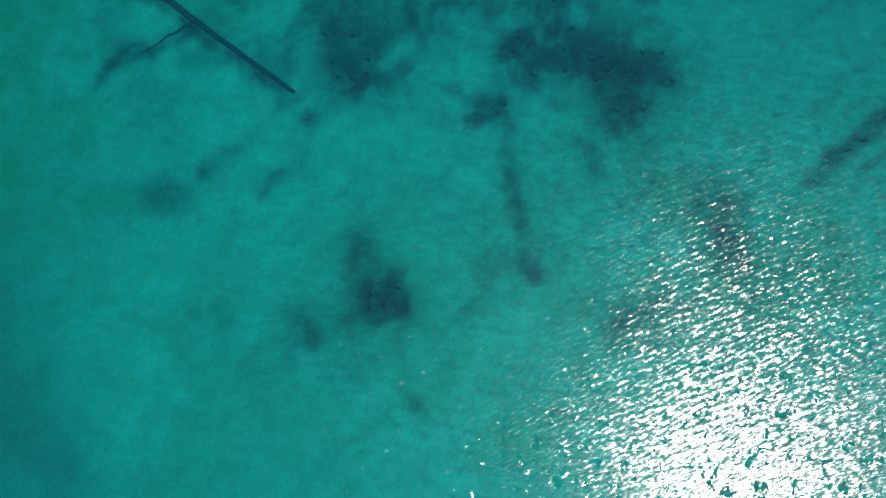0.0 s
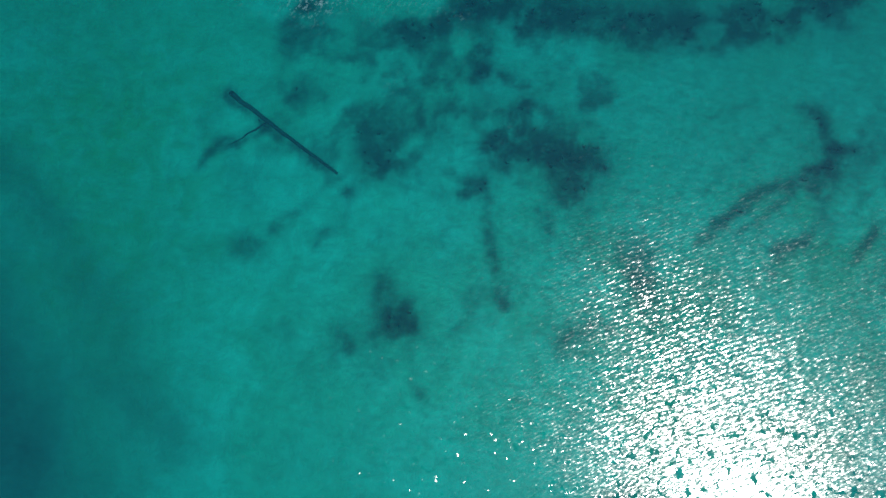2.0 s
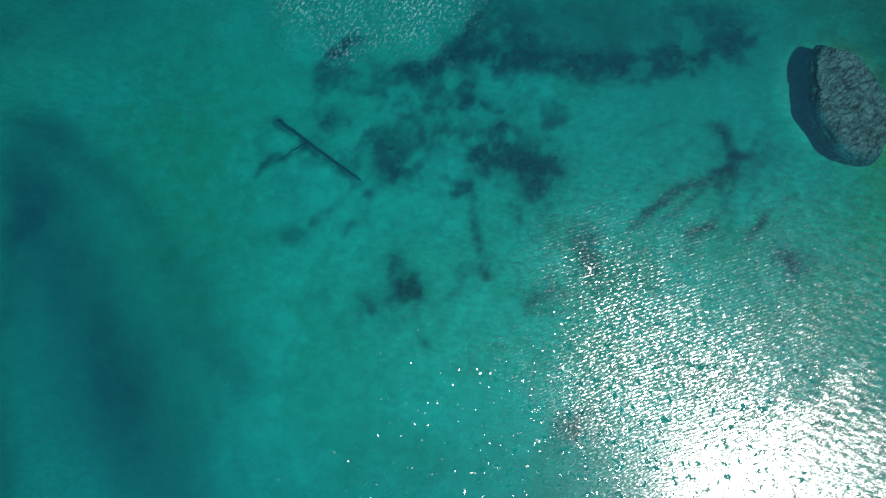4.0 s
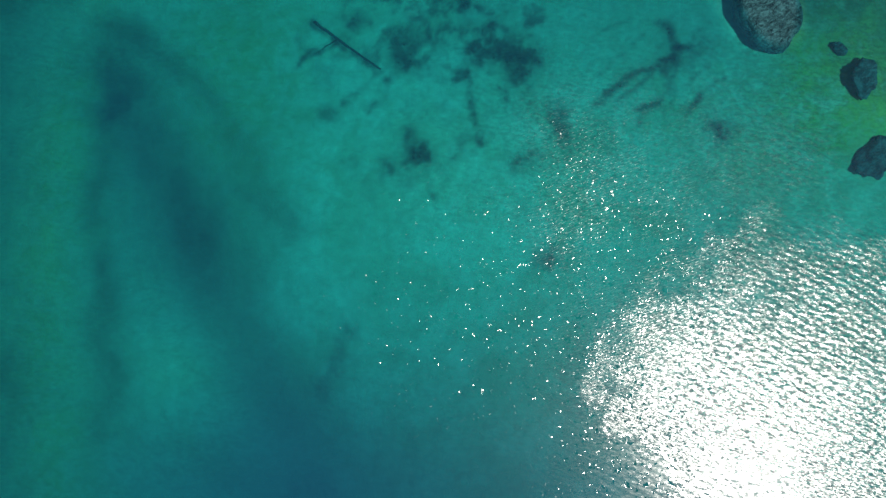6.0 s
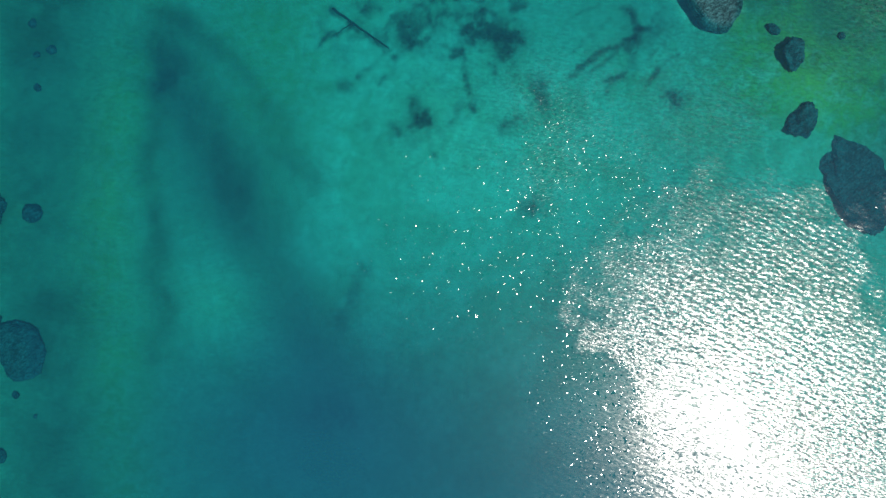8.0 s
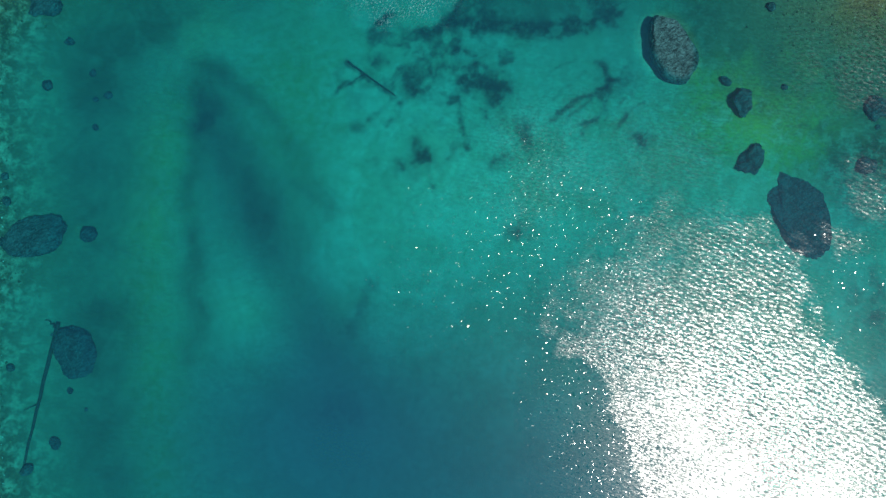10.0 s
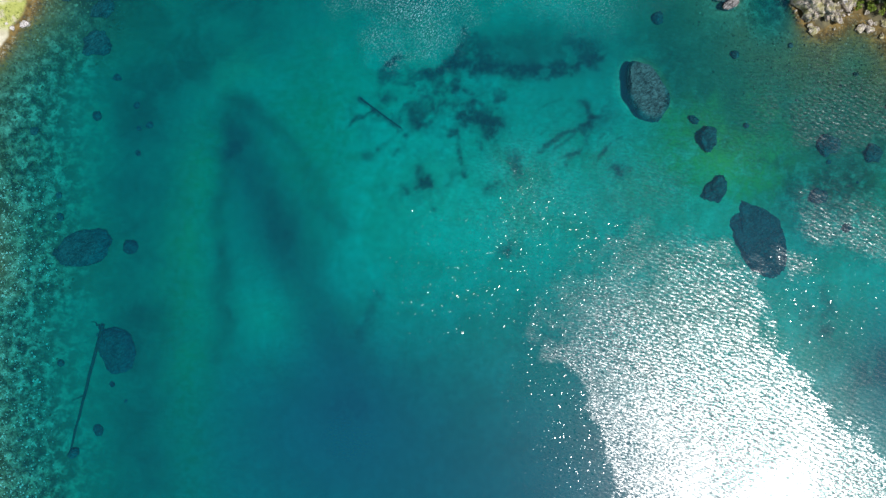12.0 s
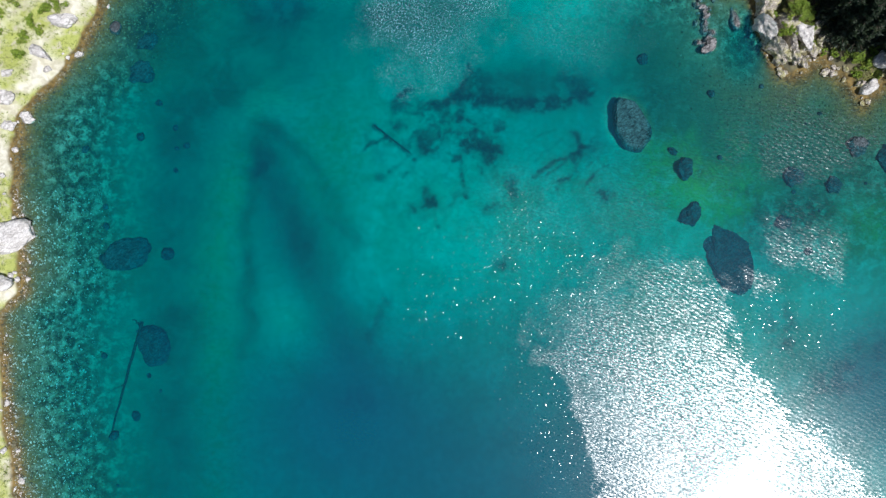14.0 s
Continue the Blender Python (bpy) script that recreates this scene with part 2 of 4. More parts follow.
def value_noise(x, y):
    xi, yi = np.floor(x).astype(int), np.floor(y).astype(int)
    u, v = x - xi, y - yi
    u, v = u * u * (3 - 2 * u), v * v * (3 - 2 * v)
    g = lambda i, j: GRAIN[i % 256, j % 256]
    return (g(xi, yi) * (1 - u) + g(xi + 1, yi) * u) * (1 - v) + (g(xi, yi + 1) * (1 - u) + g(xi + 1, yi + 1) * u) * v


def fbm(x, y, scale, octaves=4):
    total, amp, norm = 0, 1.0, 0
    for i in range(octaves):
        total = total + amp * value_noise(x * scale + 17.3 * i, y * scale - 9.1 * i)
        norm, amp, scale = norm + amp, amp * 0.55, scale * 2.03
    return total / norm


def blob(x, y, cx, cy, rx, ry, turn=0.0):
    c, s = math.cos(radians(turn)), math.sin(radians(turn))
    u, v = ((x - cx) * c + (y - cy) * s) / rx, ((y - cy) * c - (x - cx) * s) / ry
    return np.exp(-(u * u + v * v))


def streak(x, y, line, wide):
    """1 on a line of points, falling to 0 about its width away."""
    best = np.full(np.shape(x), 1e9)
    for (ax, ay), (bx, by) in zip(line, line[1:]):
        t = np.clip(((x - ax) * (bx - ax) + (y - ay) * (by - ay)) / ((bx - ax) ** 2 + (by - ay) ** 2), 0, 1)
        best = np.minimum(best, (x - ax - t * (bx - ax)) ** 2 + (y - ay - t * (by - ay)) ** 2)
    return np.exp(-best / wide ** 2)


def ease(v, a, b):
    t = np.clip((v - a) / (b - a), 0, 1)
    return t * t * (3 - 2 * t)


def from_west_shore(x, y):
    """Metres from the western shoreline, out into the lake."""
    ys = (-400, -40, -35, -27, -19, -16.5, -12, -8.4, -3.6, 1.9, 6.1, 10.3, 13.8, 19.4, 30, 400)
    xs = (60, -43.9, -44.8, -46.5, -47.2, -44.8, -44.8, -45.3, -46.2, -46.1, -45.2, -40.9, -38.6, -36, -33, 60)
    return x - np.interp(y, ys, xs) - 1.6 * (fbm(x, y, 0.45) - 0.5)


def from_north_shore(x, y):
    """Metres from the north-eastern shoreline, out into the lake."""
    xs = (-400, -20, 20, 36, 42.4, 42.9, 44.3, 47, 50.4, 53.7, 55.6, 58.2, 66, 400)
    ys = (60, 44, 34, 27, 19, 14.8, 10.8, 9.4, 11.3, 8.5, 6.3, 8.5, 6, -240)
    best = np.full(np.shape(x), 1e9)
    for ax, ay, bx, by in zip(xs, ys, xs[1:], ys[1:]):
        t = np.clip(((x - ax) * (bx - ax) + (y - ay) * (by - ay)) / ((bx - ax) ** 2 + (by - ay) ** 2), 0, 1)
        best = np.minimum(best, np.hypot(x - ax - t * (bx - ax), y - ay - t * (by - ay)))
    return np.where(y < np.interp(x, xs, ys), best, -best) - 1.6 * (fbm(x, y, 0.4) - 0.5)


def land_height(x, y):
    west, north = from_west_shore(x, y), from_north_shore(x, y)
    off = np.minimum(west, north)
    shelf = -np.interp(off, (0, 1.5, 6, 12, 22, 400), (0, 0.28, 0.75, 1.35, 2.0, 2.2))
    ridge = streak(x, y, ((-16.5, 7), (-19.9, 0), (-22, -8), (-22.8, -20), (-22.4, -30), (-21.3, -46)), 3.0)
    trench = streak(x, y, ((-17, 1), (-15.3, -4.7), (-12.4, -11), (-9, -17), (-6, -24)), 3.8)
    basin = blob(x, y, 8, -43, 30, 17) + 0.75 * blob(x, y, -6, -31, 9, 7) + 0.9 * blob(x, y, 60, -28, 11, 9)
    knoll = blob(x, y, -13, -19.5, 4.5, 4)
    shelf = shelf * (1 - 0.22 * (north < west) * ease(x, 22, 36))
    inside = ease(off, 8, 20)
    z = shelf + inside * (0.55 * ridge - 0.7 * trench - 3.1 * basin - 1.5 * blob(x, y, -15, 21, 4, 4) - 0.7 * blob(x, y, 41, -13, 5, 6) + 0.6 * knoll - 0.5 * blob(x, y, -28, -4, 4, 16) + 0.55 * blob(x, y, 9, -8, 13, 8) + 0.5 * blob(x, y, 36.5, -2.5, 7, 6))
    # A hole added at the outcrop's foot, also to darken its shaded water.
    z = z - 1.2 * blob(x, y, 41.8, 13.5, 2.2, 4) * (off > 0)
    z = z + ease(off, 1, 6) * 0.22 * (fbm(x, y, 0.5) - 0.5)
    up = np.maximum(-off, 0)
    land = 0.12 * up + 1.3 * ease(up, 0.2, 4) * (0.35 + 0.9 * (fbm(x, y, 0.25) - 0.3))
    far = np.hypot(x - 5, y + 10)
    z = np.where(off > 0, z, land * ease(up, 0, 1.2))
    return z + 60 * ease(far, 180, 1200)


def height_at(x, y):
    return float(land_height(np.array([float(x)]), np.array([float(y)]))[0])


def spread(lo, hi, step, reach):
    """Coordinates, fine between lo and hi and ever wider out to the reach on both sides."""
    mid = np.arange(lo, hi + step / 2, step)
    out = np.cumsum(step * 1.6 ** np.arange(1, 40))
    out = out[out < reach]
    return np.concatenate([lo - out[::-1], mid, hi + out])


def finer(lo, hi, step, reach, a, b, small):
    """Coordinates as spread() gives them, with small steps from a to b."""
    c = spread(lo, hi, step, reach)
    return np.concatenate([c[c < a - small / 2], np.arange(a, b, small), c[c > b + small / 2]])


def sheet(name, xs, ys, height, material):
    x, y = np.meshgrid(xs, ys)
    co = np.stack([x, y, height(x, y)], -1).reshape(-1, 3)
    nx, ny = len(xs), len(ys)
    a = (np.arange(ny - 1)[:, None] * nx + np.arange(nx - 1)).ravel()
    faces = np.stack([a, a + 1, a + nx + 1, a + nx], 1)
    me = bpy.data.meshes.new(name)
    me.vertices.add(len(co))
    me.vertices.foreach_set("co", co.ravel())
    me.loops.add(faces.size)
    me.loops.foreach_set("vertex_index", faces.ravel())
    me.polygons.add(len(faces))
    me.polygons.foreach_set("loop_start", np.arange(0, faces.size, 4))
    me.update(calc_edges=True)
    me.shade_smooth()
    me.materials.append(material)
    return new(name, me), x.ravel(), y.ravel()


def paint(ob, name, values):
    ob.data.attributes.new(name, "FLOAT", "POINT").data.foreach_set("value", np.clip(values, 0, 50).astype(np.float32))


# dark tones on the lake floor: weed, leaf litter, a ledge, deep water
def litter_at(x, y):
    wx, wy = x + 1.0 * (fbm(x, y, 0.8) - 0.5), y + 1.0 * (fbm(x + 50, y, 0.8) - 0.5)
    v = 0
    for cx, cy, rx, ry, turn, much in LITTER + FAR_PATCHES:
        v = v + much * blob(wx, wy, cx, cy, rx * 1.15, ry * 1.15, turn)
    for line, wide, much in DARK_LINES + BRANCHY:
        v = v + much * streak(wx, wy, line, wide)
    ragged = ease(fbm(x, y, 0.75, 5), 0.36, 0.6)
    v = v + 0.5 * blob(x, y, 5, 4.5, 9, 5.5) * ease(fbm(x + 31, y, 0.6, 5), 0.48, 0.66) + 0.22 * blob(x, y, 4, -4, 7, 5) * ease(fbm(x, y + 13, 0.7, 5), 0.5, 0.7)
    return 1 - np.exp(-2.4 * v * (0.25 + 0.75 * ragged))


LITTER = [
    (8.0, 2.2, 0.9, 1.1, 0, 0.9), (9.7, 1.5, 1.4, 0.9, -10, 1.0), (11.6, 1.0, 1.3, 0.8, -20, 1.1), (11.1, -0.4, 0.7, 0.6, 0, 0.9),
    (10.6, 3.7, 2.2, 1.1, 0, 0.5), (9.0, 4.7, 1.5, 1.0, 0, 0.5), (3.6, 0.8, 1.2, 0.8, 10, 1.1), (3.0, 2.3, 0.9, 1.0, 0, 0.7),
    (0.0, 8.1, 1.0, 1.2, 0, 1.2), (-0.7, 4.0, 1.1, 0.6, 0, 0.7), (4.7, 3.4, 1.6, 1.4, 0, 0.4), (6.6, 0.15, 0.5, 0.4, 0, 0.9),
    (5.3, -0.2, 0.5, 0.25, 0, 0.7), (1.4, -6.2, 0.6, 0.55, 0, 0.95), (3.85, -5.6, 0.75, 0.7, 0, 1.2), (6.6, -5.3, 0.65, 0.55, 0, 0.75),
]
FAR_PATCHES = [
    (11.0, -6.1, 0.9, 0.55, 0, 0.85), (13.7, -3.8, 0.55, 1.4, 10, 0.6), (3.2, -4.0, 0.45, 0.7, 0, 0.55), (-2.5, -2.4, 0.7, 0.5, 0, 0.45),
    (24.9, -4.6, 0.8, 0.65, 0, 1.0), (21.2, 9.4, 2.0, 1.0, 0, 0.7), (13.0, 9.4, 6.0, 1.9, 0, 0.15), (9.4, 9.4, 1.0, 1.7, 0, 0.7),
    (23.0, 1.4, 1.8, 1.3, -40, 0.45), (-17.6, -1.0, 1.3, 1.6, 0, 0.5), (12.6, -13.2, 1.0, 0.9, 0, 0.7), (-5.6, -30.3, 2.2, 1.6, 0, 0.5),
    # dark patches painted in for deep water and a dim boulder
    (55.0, -26, 6.5, 2.6, 32, 0.55), (46.0, -21.3, 1.7, 2.6, 10, 0.7), (-15, 19, 4, 2, 0, 0.5), (-32, 17.5, 4.5, 3.5, 20, 1.0),
]
DARK_LINES = [
    # the dark band and edge of a ledge, painted into the floor
    (((4.4, 6.8), (7.0, 7.5), (10.5, 7.3), (14.0, 7.0), (16.4, 6.8), (20.0, 7.0), (22.9, 7.8)), 0.9, 1.1),
    (((8.5, 11.3), (7.3, 8.6), (6.9, 7.4)), 0.5, 0.9),
    (((7.2, 6.8), (7.4, 5.0), (7.3, 3.3)), 0.65, 0.9),
    (((7.3, 0.4), (7.4, -1.4), (7.6, -3.1), (8.2, -4.6)), 0.30, 0.65),
    (((9.6, -1.0), (10.0, -2.1), (10.7, -3.2)), 0.25, 0.6),
    (((1.7, -0.2), (1.2, -1.4), (0.1, -2.4)), 0.3, 0.65),
    (((0.9, 0.4), (-0.4, -0.7), (-1.4, -1.5)), 0.3, 0.55),
    (((-2.0, 2.8), (-3.0, 2.2), (-4.3, 1.3)), 0.28, 0.7),
    # a dark rim painted along the thin log to soften its outline
    (((-3.4, 4.3), (1.2, 0.6)), 0.24, 0.6),
    (((3.9, -6.0), (4.1, -7.2), (4.4, -8.2)), 0.35, 0.5),
    (((-1.9, -17.5), (-2.4, -19.5), (-4.4, -22)), 0.8, 0.3),
]
BRANCHY = [
    (((21.2, 3.3), (22.2, 1.5), (21.4, -0.2), (21.5, -1.6)), 0.42, 0.71),
    (((22.9, 1.3), (20.9, 0.4), (18.6, -0.5), (16.2, -2.5)), 0.27, 0.60),
    (((21.5, -0.8), (20.6, -2.2), (19.5, -2.7), (18.9, -4.0)), 0.26, 0.64),
    (((25.4, -1.0), (24.2, -1.5), (22.8, -3.0)), 0.26, 0.56),
    (((20.0, 2.3), (18.2, 1.2), (16.4, -0.3)), 0.21, 0.34),
    (((21.4, 0.6), (19.6, -0.9), (17.8, -2.2)), 0.21, 0.34),
    (((18.6, 3.8), (16.8, 2.6), (15.2, 1.3)), 0.21, 0.26),
    (((23.4, -0.4), (22.2, -1.6), (21.0, -3.0)), 0.21, 0.30),
]


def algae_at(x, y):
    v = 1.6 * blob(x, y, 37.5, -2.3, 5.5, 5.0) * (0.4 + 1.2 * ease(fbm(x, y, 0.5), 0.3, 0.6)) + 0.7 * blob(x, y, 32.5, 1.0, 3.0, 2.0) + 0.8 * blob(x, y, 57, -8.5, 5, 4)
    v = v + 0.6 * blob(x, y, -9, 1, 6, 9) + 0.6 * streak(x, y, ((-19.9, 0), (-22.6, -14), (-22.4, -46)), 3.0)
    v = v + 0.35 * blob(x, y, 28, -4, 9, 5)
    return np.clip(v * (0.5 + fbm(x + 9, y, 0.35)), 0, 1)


def floor_dark_at(x, y):
    # Darker stretches of floor; along the trench they stand in for deep water.
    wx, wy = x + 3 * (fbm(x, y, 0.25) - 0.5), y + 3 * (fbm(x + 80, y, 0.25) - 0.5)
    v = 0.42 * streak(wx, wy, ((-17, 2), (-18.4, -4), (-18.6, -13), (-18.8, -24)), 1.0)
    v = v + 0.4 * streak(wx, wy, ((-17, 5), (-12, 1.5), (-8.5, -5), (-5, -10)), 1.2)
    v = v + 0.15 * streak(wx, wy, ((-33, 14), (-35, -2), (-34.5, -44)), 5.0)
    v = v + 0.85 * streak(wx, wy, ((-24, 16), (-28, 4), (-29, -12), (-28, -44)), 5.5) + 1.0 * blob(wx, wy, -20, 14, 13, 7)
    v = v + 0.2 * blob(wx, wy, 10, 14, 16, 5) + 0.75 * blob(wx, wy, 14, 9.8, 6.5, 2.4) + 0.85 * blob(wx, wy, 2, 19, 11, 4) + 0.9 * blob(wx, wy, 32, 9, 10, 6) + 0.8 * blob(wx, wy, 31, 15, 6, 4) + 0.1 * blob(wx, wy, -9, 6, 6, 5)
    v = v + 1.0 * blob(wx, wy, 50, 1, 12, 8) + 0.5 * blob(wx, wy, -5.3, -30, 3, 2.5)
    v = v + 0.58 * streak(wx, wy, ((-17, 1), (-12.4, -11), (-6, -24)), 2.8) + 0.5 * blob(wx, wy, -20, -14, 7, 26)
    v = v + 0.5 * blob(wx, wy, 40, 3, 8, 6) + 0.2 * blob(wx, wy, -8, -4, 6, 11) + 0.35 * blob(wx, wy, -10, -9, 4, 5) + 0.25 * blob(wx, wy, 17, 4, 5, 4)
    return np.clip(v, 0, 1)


def stones_at(x, y):
    west = 1 - ease(from_west_shore(x, y), 7, 20)
    north = (1 - ease(from_north_shore(x, y), 12, 25)) * (0.75 + 0.5 * ease(fbm(x, y, 0.22, 4), 0.35, 0.6))
    return np.clip(np.maximum(west, north * ease(x, 20, 33)), 0, 1)


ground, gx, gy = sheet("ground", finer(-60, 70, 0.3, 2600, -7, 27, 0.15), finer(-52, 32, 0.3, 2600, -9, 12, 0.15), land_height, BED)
tagged(ground, "pale marl lake floor rising to stony grassy shores", "lake bed", kind="structure")
paint(ground, "litter", litter_at(gx, gy))
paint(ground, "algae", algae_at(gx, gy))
paint(ground, "floor_dark", floor_dark_at(gx, gy))
paint(ground, "stones", stones_at(gx, gy))
# needle litter with the spruces' shade put into its colour
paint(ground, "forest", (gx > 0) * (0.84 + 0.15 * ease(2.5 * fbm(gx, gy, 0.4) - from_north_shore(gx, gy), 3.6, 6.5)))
paint(ground, "grass", np.clip(ease(fbm(gx, gy, 0.3), 0.35, 0.6) + 0.55 * (gx > 0), 0, 1))

water, wx, wy = sheet("water", spread(-60, 70, 0.4, 1500), spread(-52, 32, 0.4, 1500), lambda x, y: 0 * x, WATER)
tagged(water, "clear turquoise lake water with sunlit ripples", "water", kind="structure")
RUFFLED = ((15.5, -16.5), (20, -14.5), (28, -9.5), (36, -11), (39.5, -19), (43.5, -27), (50, -36), (62, -46), (60, -60), (28, -60), (23.5, -37), (18.5, -26), (16, -20))


def within(x, y, outline, soft):
    """1 inside an outline, 0 outside it, over a soft edge."""
    near, odd = np.full(np.shape(x), 1e9), np.zeros(np.shape(x), bool)
    for (ax, ay), (bx, by) in zip(outline, outline[1:] + outline[:1]):
        t = np.clip(((x - ax) * (bx - ax) + (y - ay) * (by - ay)) / ((bx - ax) ** 2 + (by - ay) ** 2), 0, 1)
        near = np.minimum(near, np.hypot(x - ax - t * (bx - ax), y - ay - t * (by - ay)))
        if ay != by:
            odd ^= ((ay > y) != (by > y)) & (x < (bx - ax) * (y - ay) / (by - ay) + ax)
    return ease(np.where(odd, near, -near), -soft, soft)


reach = np.hypot(wx - 8, wy + 4)
ux, uy = wx + 9 * (fbm(wx, wy, 0.16, 6) - 0.5), wy + 9 * (fbm(wx + 60, wy, 0.16, 6) - 0.5)
# waves grow longer outward, to suit the glints' grain at each camera height
paint(water, "swell", np.clip(ease(reach, 11, 26) + 1.5 * blob(wx, wy, 3, 17, 12, 9), 0, 1))
near_wind = 0.52 * blob(ux, uy, 13, -9.5, 6, 6) + 0.42 * blob(ux, uy, 12.5, -3.5, 5, 5) + 0.3 * blob(ux, uy, 23, -6, 9, 7)
gusty = ease(within(ux, uy, RUFFLED, 4.5) + 0.8 * (fbm(wx, wy, 0.7, 4) - 0.5), 0.25, 0.8) * (0.62 + 0.32 * ease(0.6 * ux - uy, 24, 46)) + 0.85 * blob(ux, uy, 48.5, -11.3, 3.4, 2.6) + 0.75 * blob(ux, uy, 43, -15.8, 2.6, 1.3)
gusty = np.maximum(gusty, np.clip(near_wind, 0, 0.85)) + 0.7 * blob(ux, uy, 49, 2, 11, 7) + 0.7 * ease(blob(ux, uy, 3, 18, 10, 8), 0.15, 0.9)
paint(water, "wind", 0.20 + 0.12 * ease(wx, -6, 8) * ease(wy, -16, -8) + 0.95 * gusty)
# where the pale glint flecks are painted on the water
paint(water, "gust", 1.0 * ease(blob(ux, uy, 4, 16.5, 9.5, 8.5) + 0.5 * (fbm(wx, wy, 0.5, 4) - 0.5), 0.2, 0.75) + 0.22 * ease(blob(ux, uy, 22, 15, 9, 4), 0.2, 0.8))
paint(water, "spark", blob(ux, uy, 6, -15, 10, 8) + 0.1 * blob(ux, uy, 13, -8, 4.5, 6) + 0.8 * blob(ux, uy, 18, -28, 4, 10) + 0.9 * blob(ux, uy, 20, -13, 7, 3.5) + 0.35 * blob(ux, uy, 12, 5, 8, 4) + 0.4 * blob(ux, uy, 45, -18, 8, 8))

# ---- building of things ----


def mesh_of(name, verts, faces, material, smooth=False):
    me = bpy.data.meshes.new(name)
    me.from_pydata([tuple(v) for v in verts], [], faces)
    me.materials.append(material)
    if smooth:
        me.shade_smooth()
    return me


def part(name, bm, material, parent, label="", smooth=False):
    me = bpy.data.meshes.new(name)
    bm.to_mesh(me)
    bm.free()
    me.materials.append(material)
    if smooth:
        me.shade_smooth()
    ob = new(name, me)
    ob.parent = parent
    if label:
        tagged(ob, label)
    return ob


def rock_bmesh(rng, sx, sy, sz, detail=3, rough=0.18, blocky=0.48, cut=0.72):
    """A weathered stone: a ball cut by random planes, then made uneven at two scales."""
    bm = bmesh.new()
    bmesh.ops.create_icosphere(bm, subdivisions=detail, radius=1.0)
    cuts = [(Vector((rng.uniform(-1, 1), rng.uniform(-1, 1), rng.uniform(-0.5, 1))).normalized(), rng.uniform(cut, cut + 0.28)) for _ in range(12)]
    seed = Vector((rng.uniform(0, 90), rng.uniform(0, 90), rng.uniform(0, 90)))
    for v in bm.verts:
        p = v.co.copy()
        p /= (abs(p.x) ** 3 + abs(p.y) ** 3 + abs(p.z) ** 3) ** (1 / 3) * 0.5 + 0.5
        for n, d in cuts:
            over = p.dot(n) - d
            if over > 0:
                p -= n * over * (0.5 + blocky)
        p *= 1 + rough * noise.noise(p * 1.7 + seed) + rough * 0.4 * noise.noise(p * 5.1 + seed) + rough * 0.22 * noise.noise(p * 13 + seed)
        ledge = noise.noise(Vector((p.x * 1.3 + p.y * 0.9, p.y * 3.1 - p.x * 1.6, p.z * 4.2)) + seed)
        p *= 1 + rough * 0.35 * abs(ledge)
        v.co = (p.x * sx, p.y * sy, p.z * sz)
    return bm


TOPS = []


def rock(name, x, y, sx, sy, sz, turn, material, label, category="boulder", group="", sink=0.27, detail=3, seed=0, rough=0.18, smooth=True, cut=0.72):
    rng = random.Random(seed * 7919 + int(x * 13) + int(y * 31))
    bm = rock_bmesh(rng, sx, sy, sz, detail, rough, cut=cut)
    me = bpy.data.meshes.new(name)
    bm.to_mesh(me)
    bm.free()
    me.materials.append(material)
    if smooth:
        me.shade_smooth()
    ob = new(name, me)
    ob.matrix_world = pose(x, y, height_at(x, y) + sz * (1 - 2 * sink), rng.uniform(-6, 6), rng.uniform(-6, 6), turn)
    top = ob.location.z + 0.8 * sz
    TOPS.append((x, y, sx, sy, turn, min(top, -0.8) if material == SUNK_ROCK else top))
    return tagged(ob, label, category, group)


def tube(bm, points, radii, sides=8):
    """A tapering bent rod through the points."""
    rings = []
    for i, p in enumerate(points):
        ahead = (Vector(points[min(i + 1, len(points) - 1)]) - Vector(points[max(i - 1, 0)])).normalized()
        side = ahead.cross(Vector((0.13, 0.21, 1))).normalized()
        up = side.cross(ahead)
        rings.append([bm.verts.new(Vector(p) + (side * math.cos(a) + up * math.sin(a)) * radii[i]) for a in (6.2832 * j / sides for j in range(sides))])
    for a, b in zip(rings, rings[1:]):
        for j in range(sides):
            bm.faces.new((a[j], a[(j + 1) % sides], b[(j + 1) % sides], b[j]))
    bm.faces.new(rings[0][::-1])
    bm.faces.new(rings[-1])
    return bm


def bent(rng, a, b, steps, wobble):
    a, b = Vector(a), Vector(b)
    pts = [a.lerp(b, i / steps) for i in range(steps + 1)]
    return [p + Vector((rng.uniform(-1, 1), rng.uniform(-1, 1), rng.uniform(-0.4, 0.4))) * wobble for p in pts]


def sunken_log(x0, y0, x1, y1, r0, r1, label, boughs=(), category="log", wood=None, sway=0.0):
    """A trunk that lies on the lake floor, with its broken boughs."""
    rng = random.Random(int(x0 * 100))
    z0, z1 = height_at(x0, y0) + r0 * 0.7, height_at(x1, y1) + r1 * 0.7
    base = new("sunken_log")
    base.matrix_world = pose(x0, y0, z0)
    along = Vector((x1 - x0, y1 - y0, z1 - z0))
    pts = bent(rng, (0, 0, 0), along, 10, r0 * 0.35 + sway)
    part("trunk", tube(bmesh.new(), pts, [r0 + (r1 - r0) * i / 10 for i in range(11)], 10), wood or SUNK_WOOD, base, smooth=True)
    for at, dx, dy, dz, r in boughs:
        a = along * at
        part("bough", tube(bmesh.new(), bent(rng, a, a + Vector((dx, dy, dz)), 6, r * 0.8 + sway), [r * (1 - 0.13 * i) for i in range(7)], 7), wood or SUNK_WOOD, base, smooth=True)
    return tagged(base, label, category)


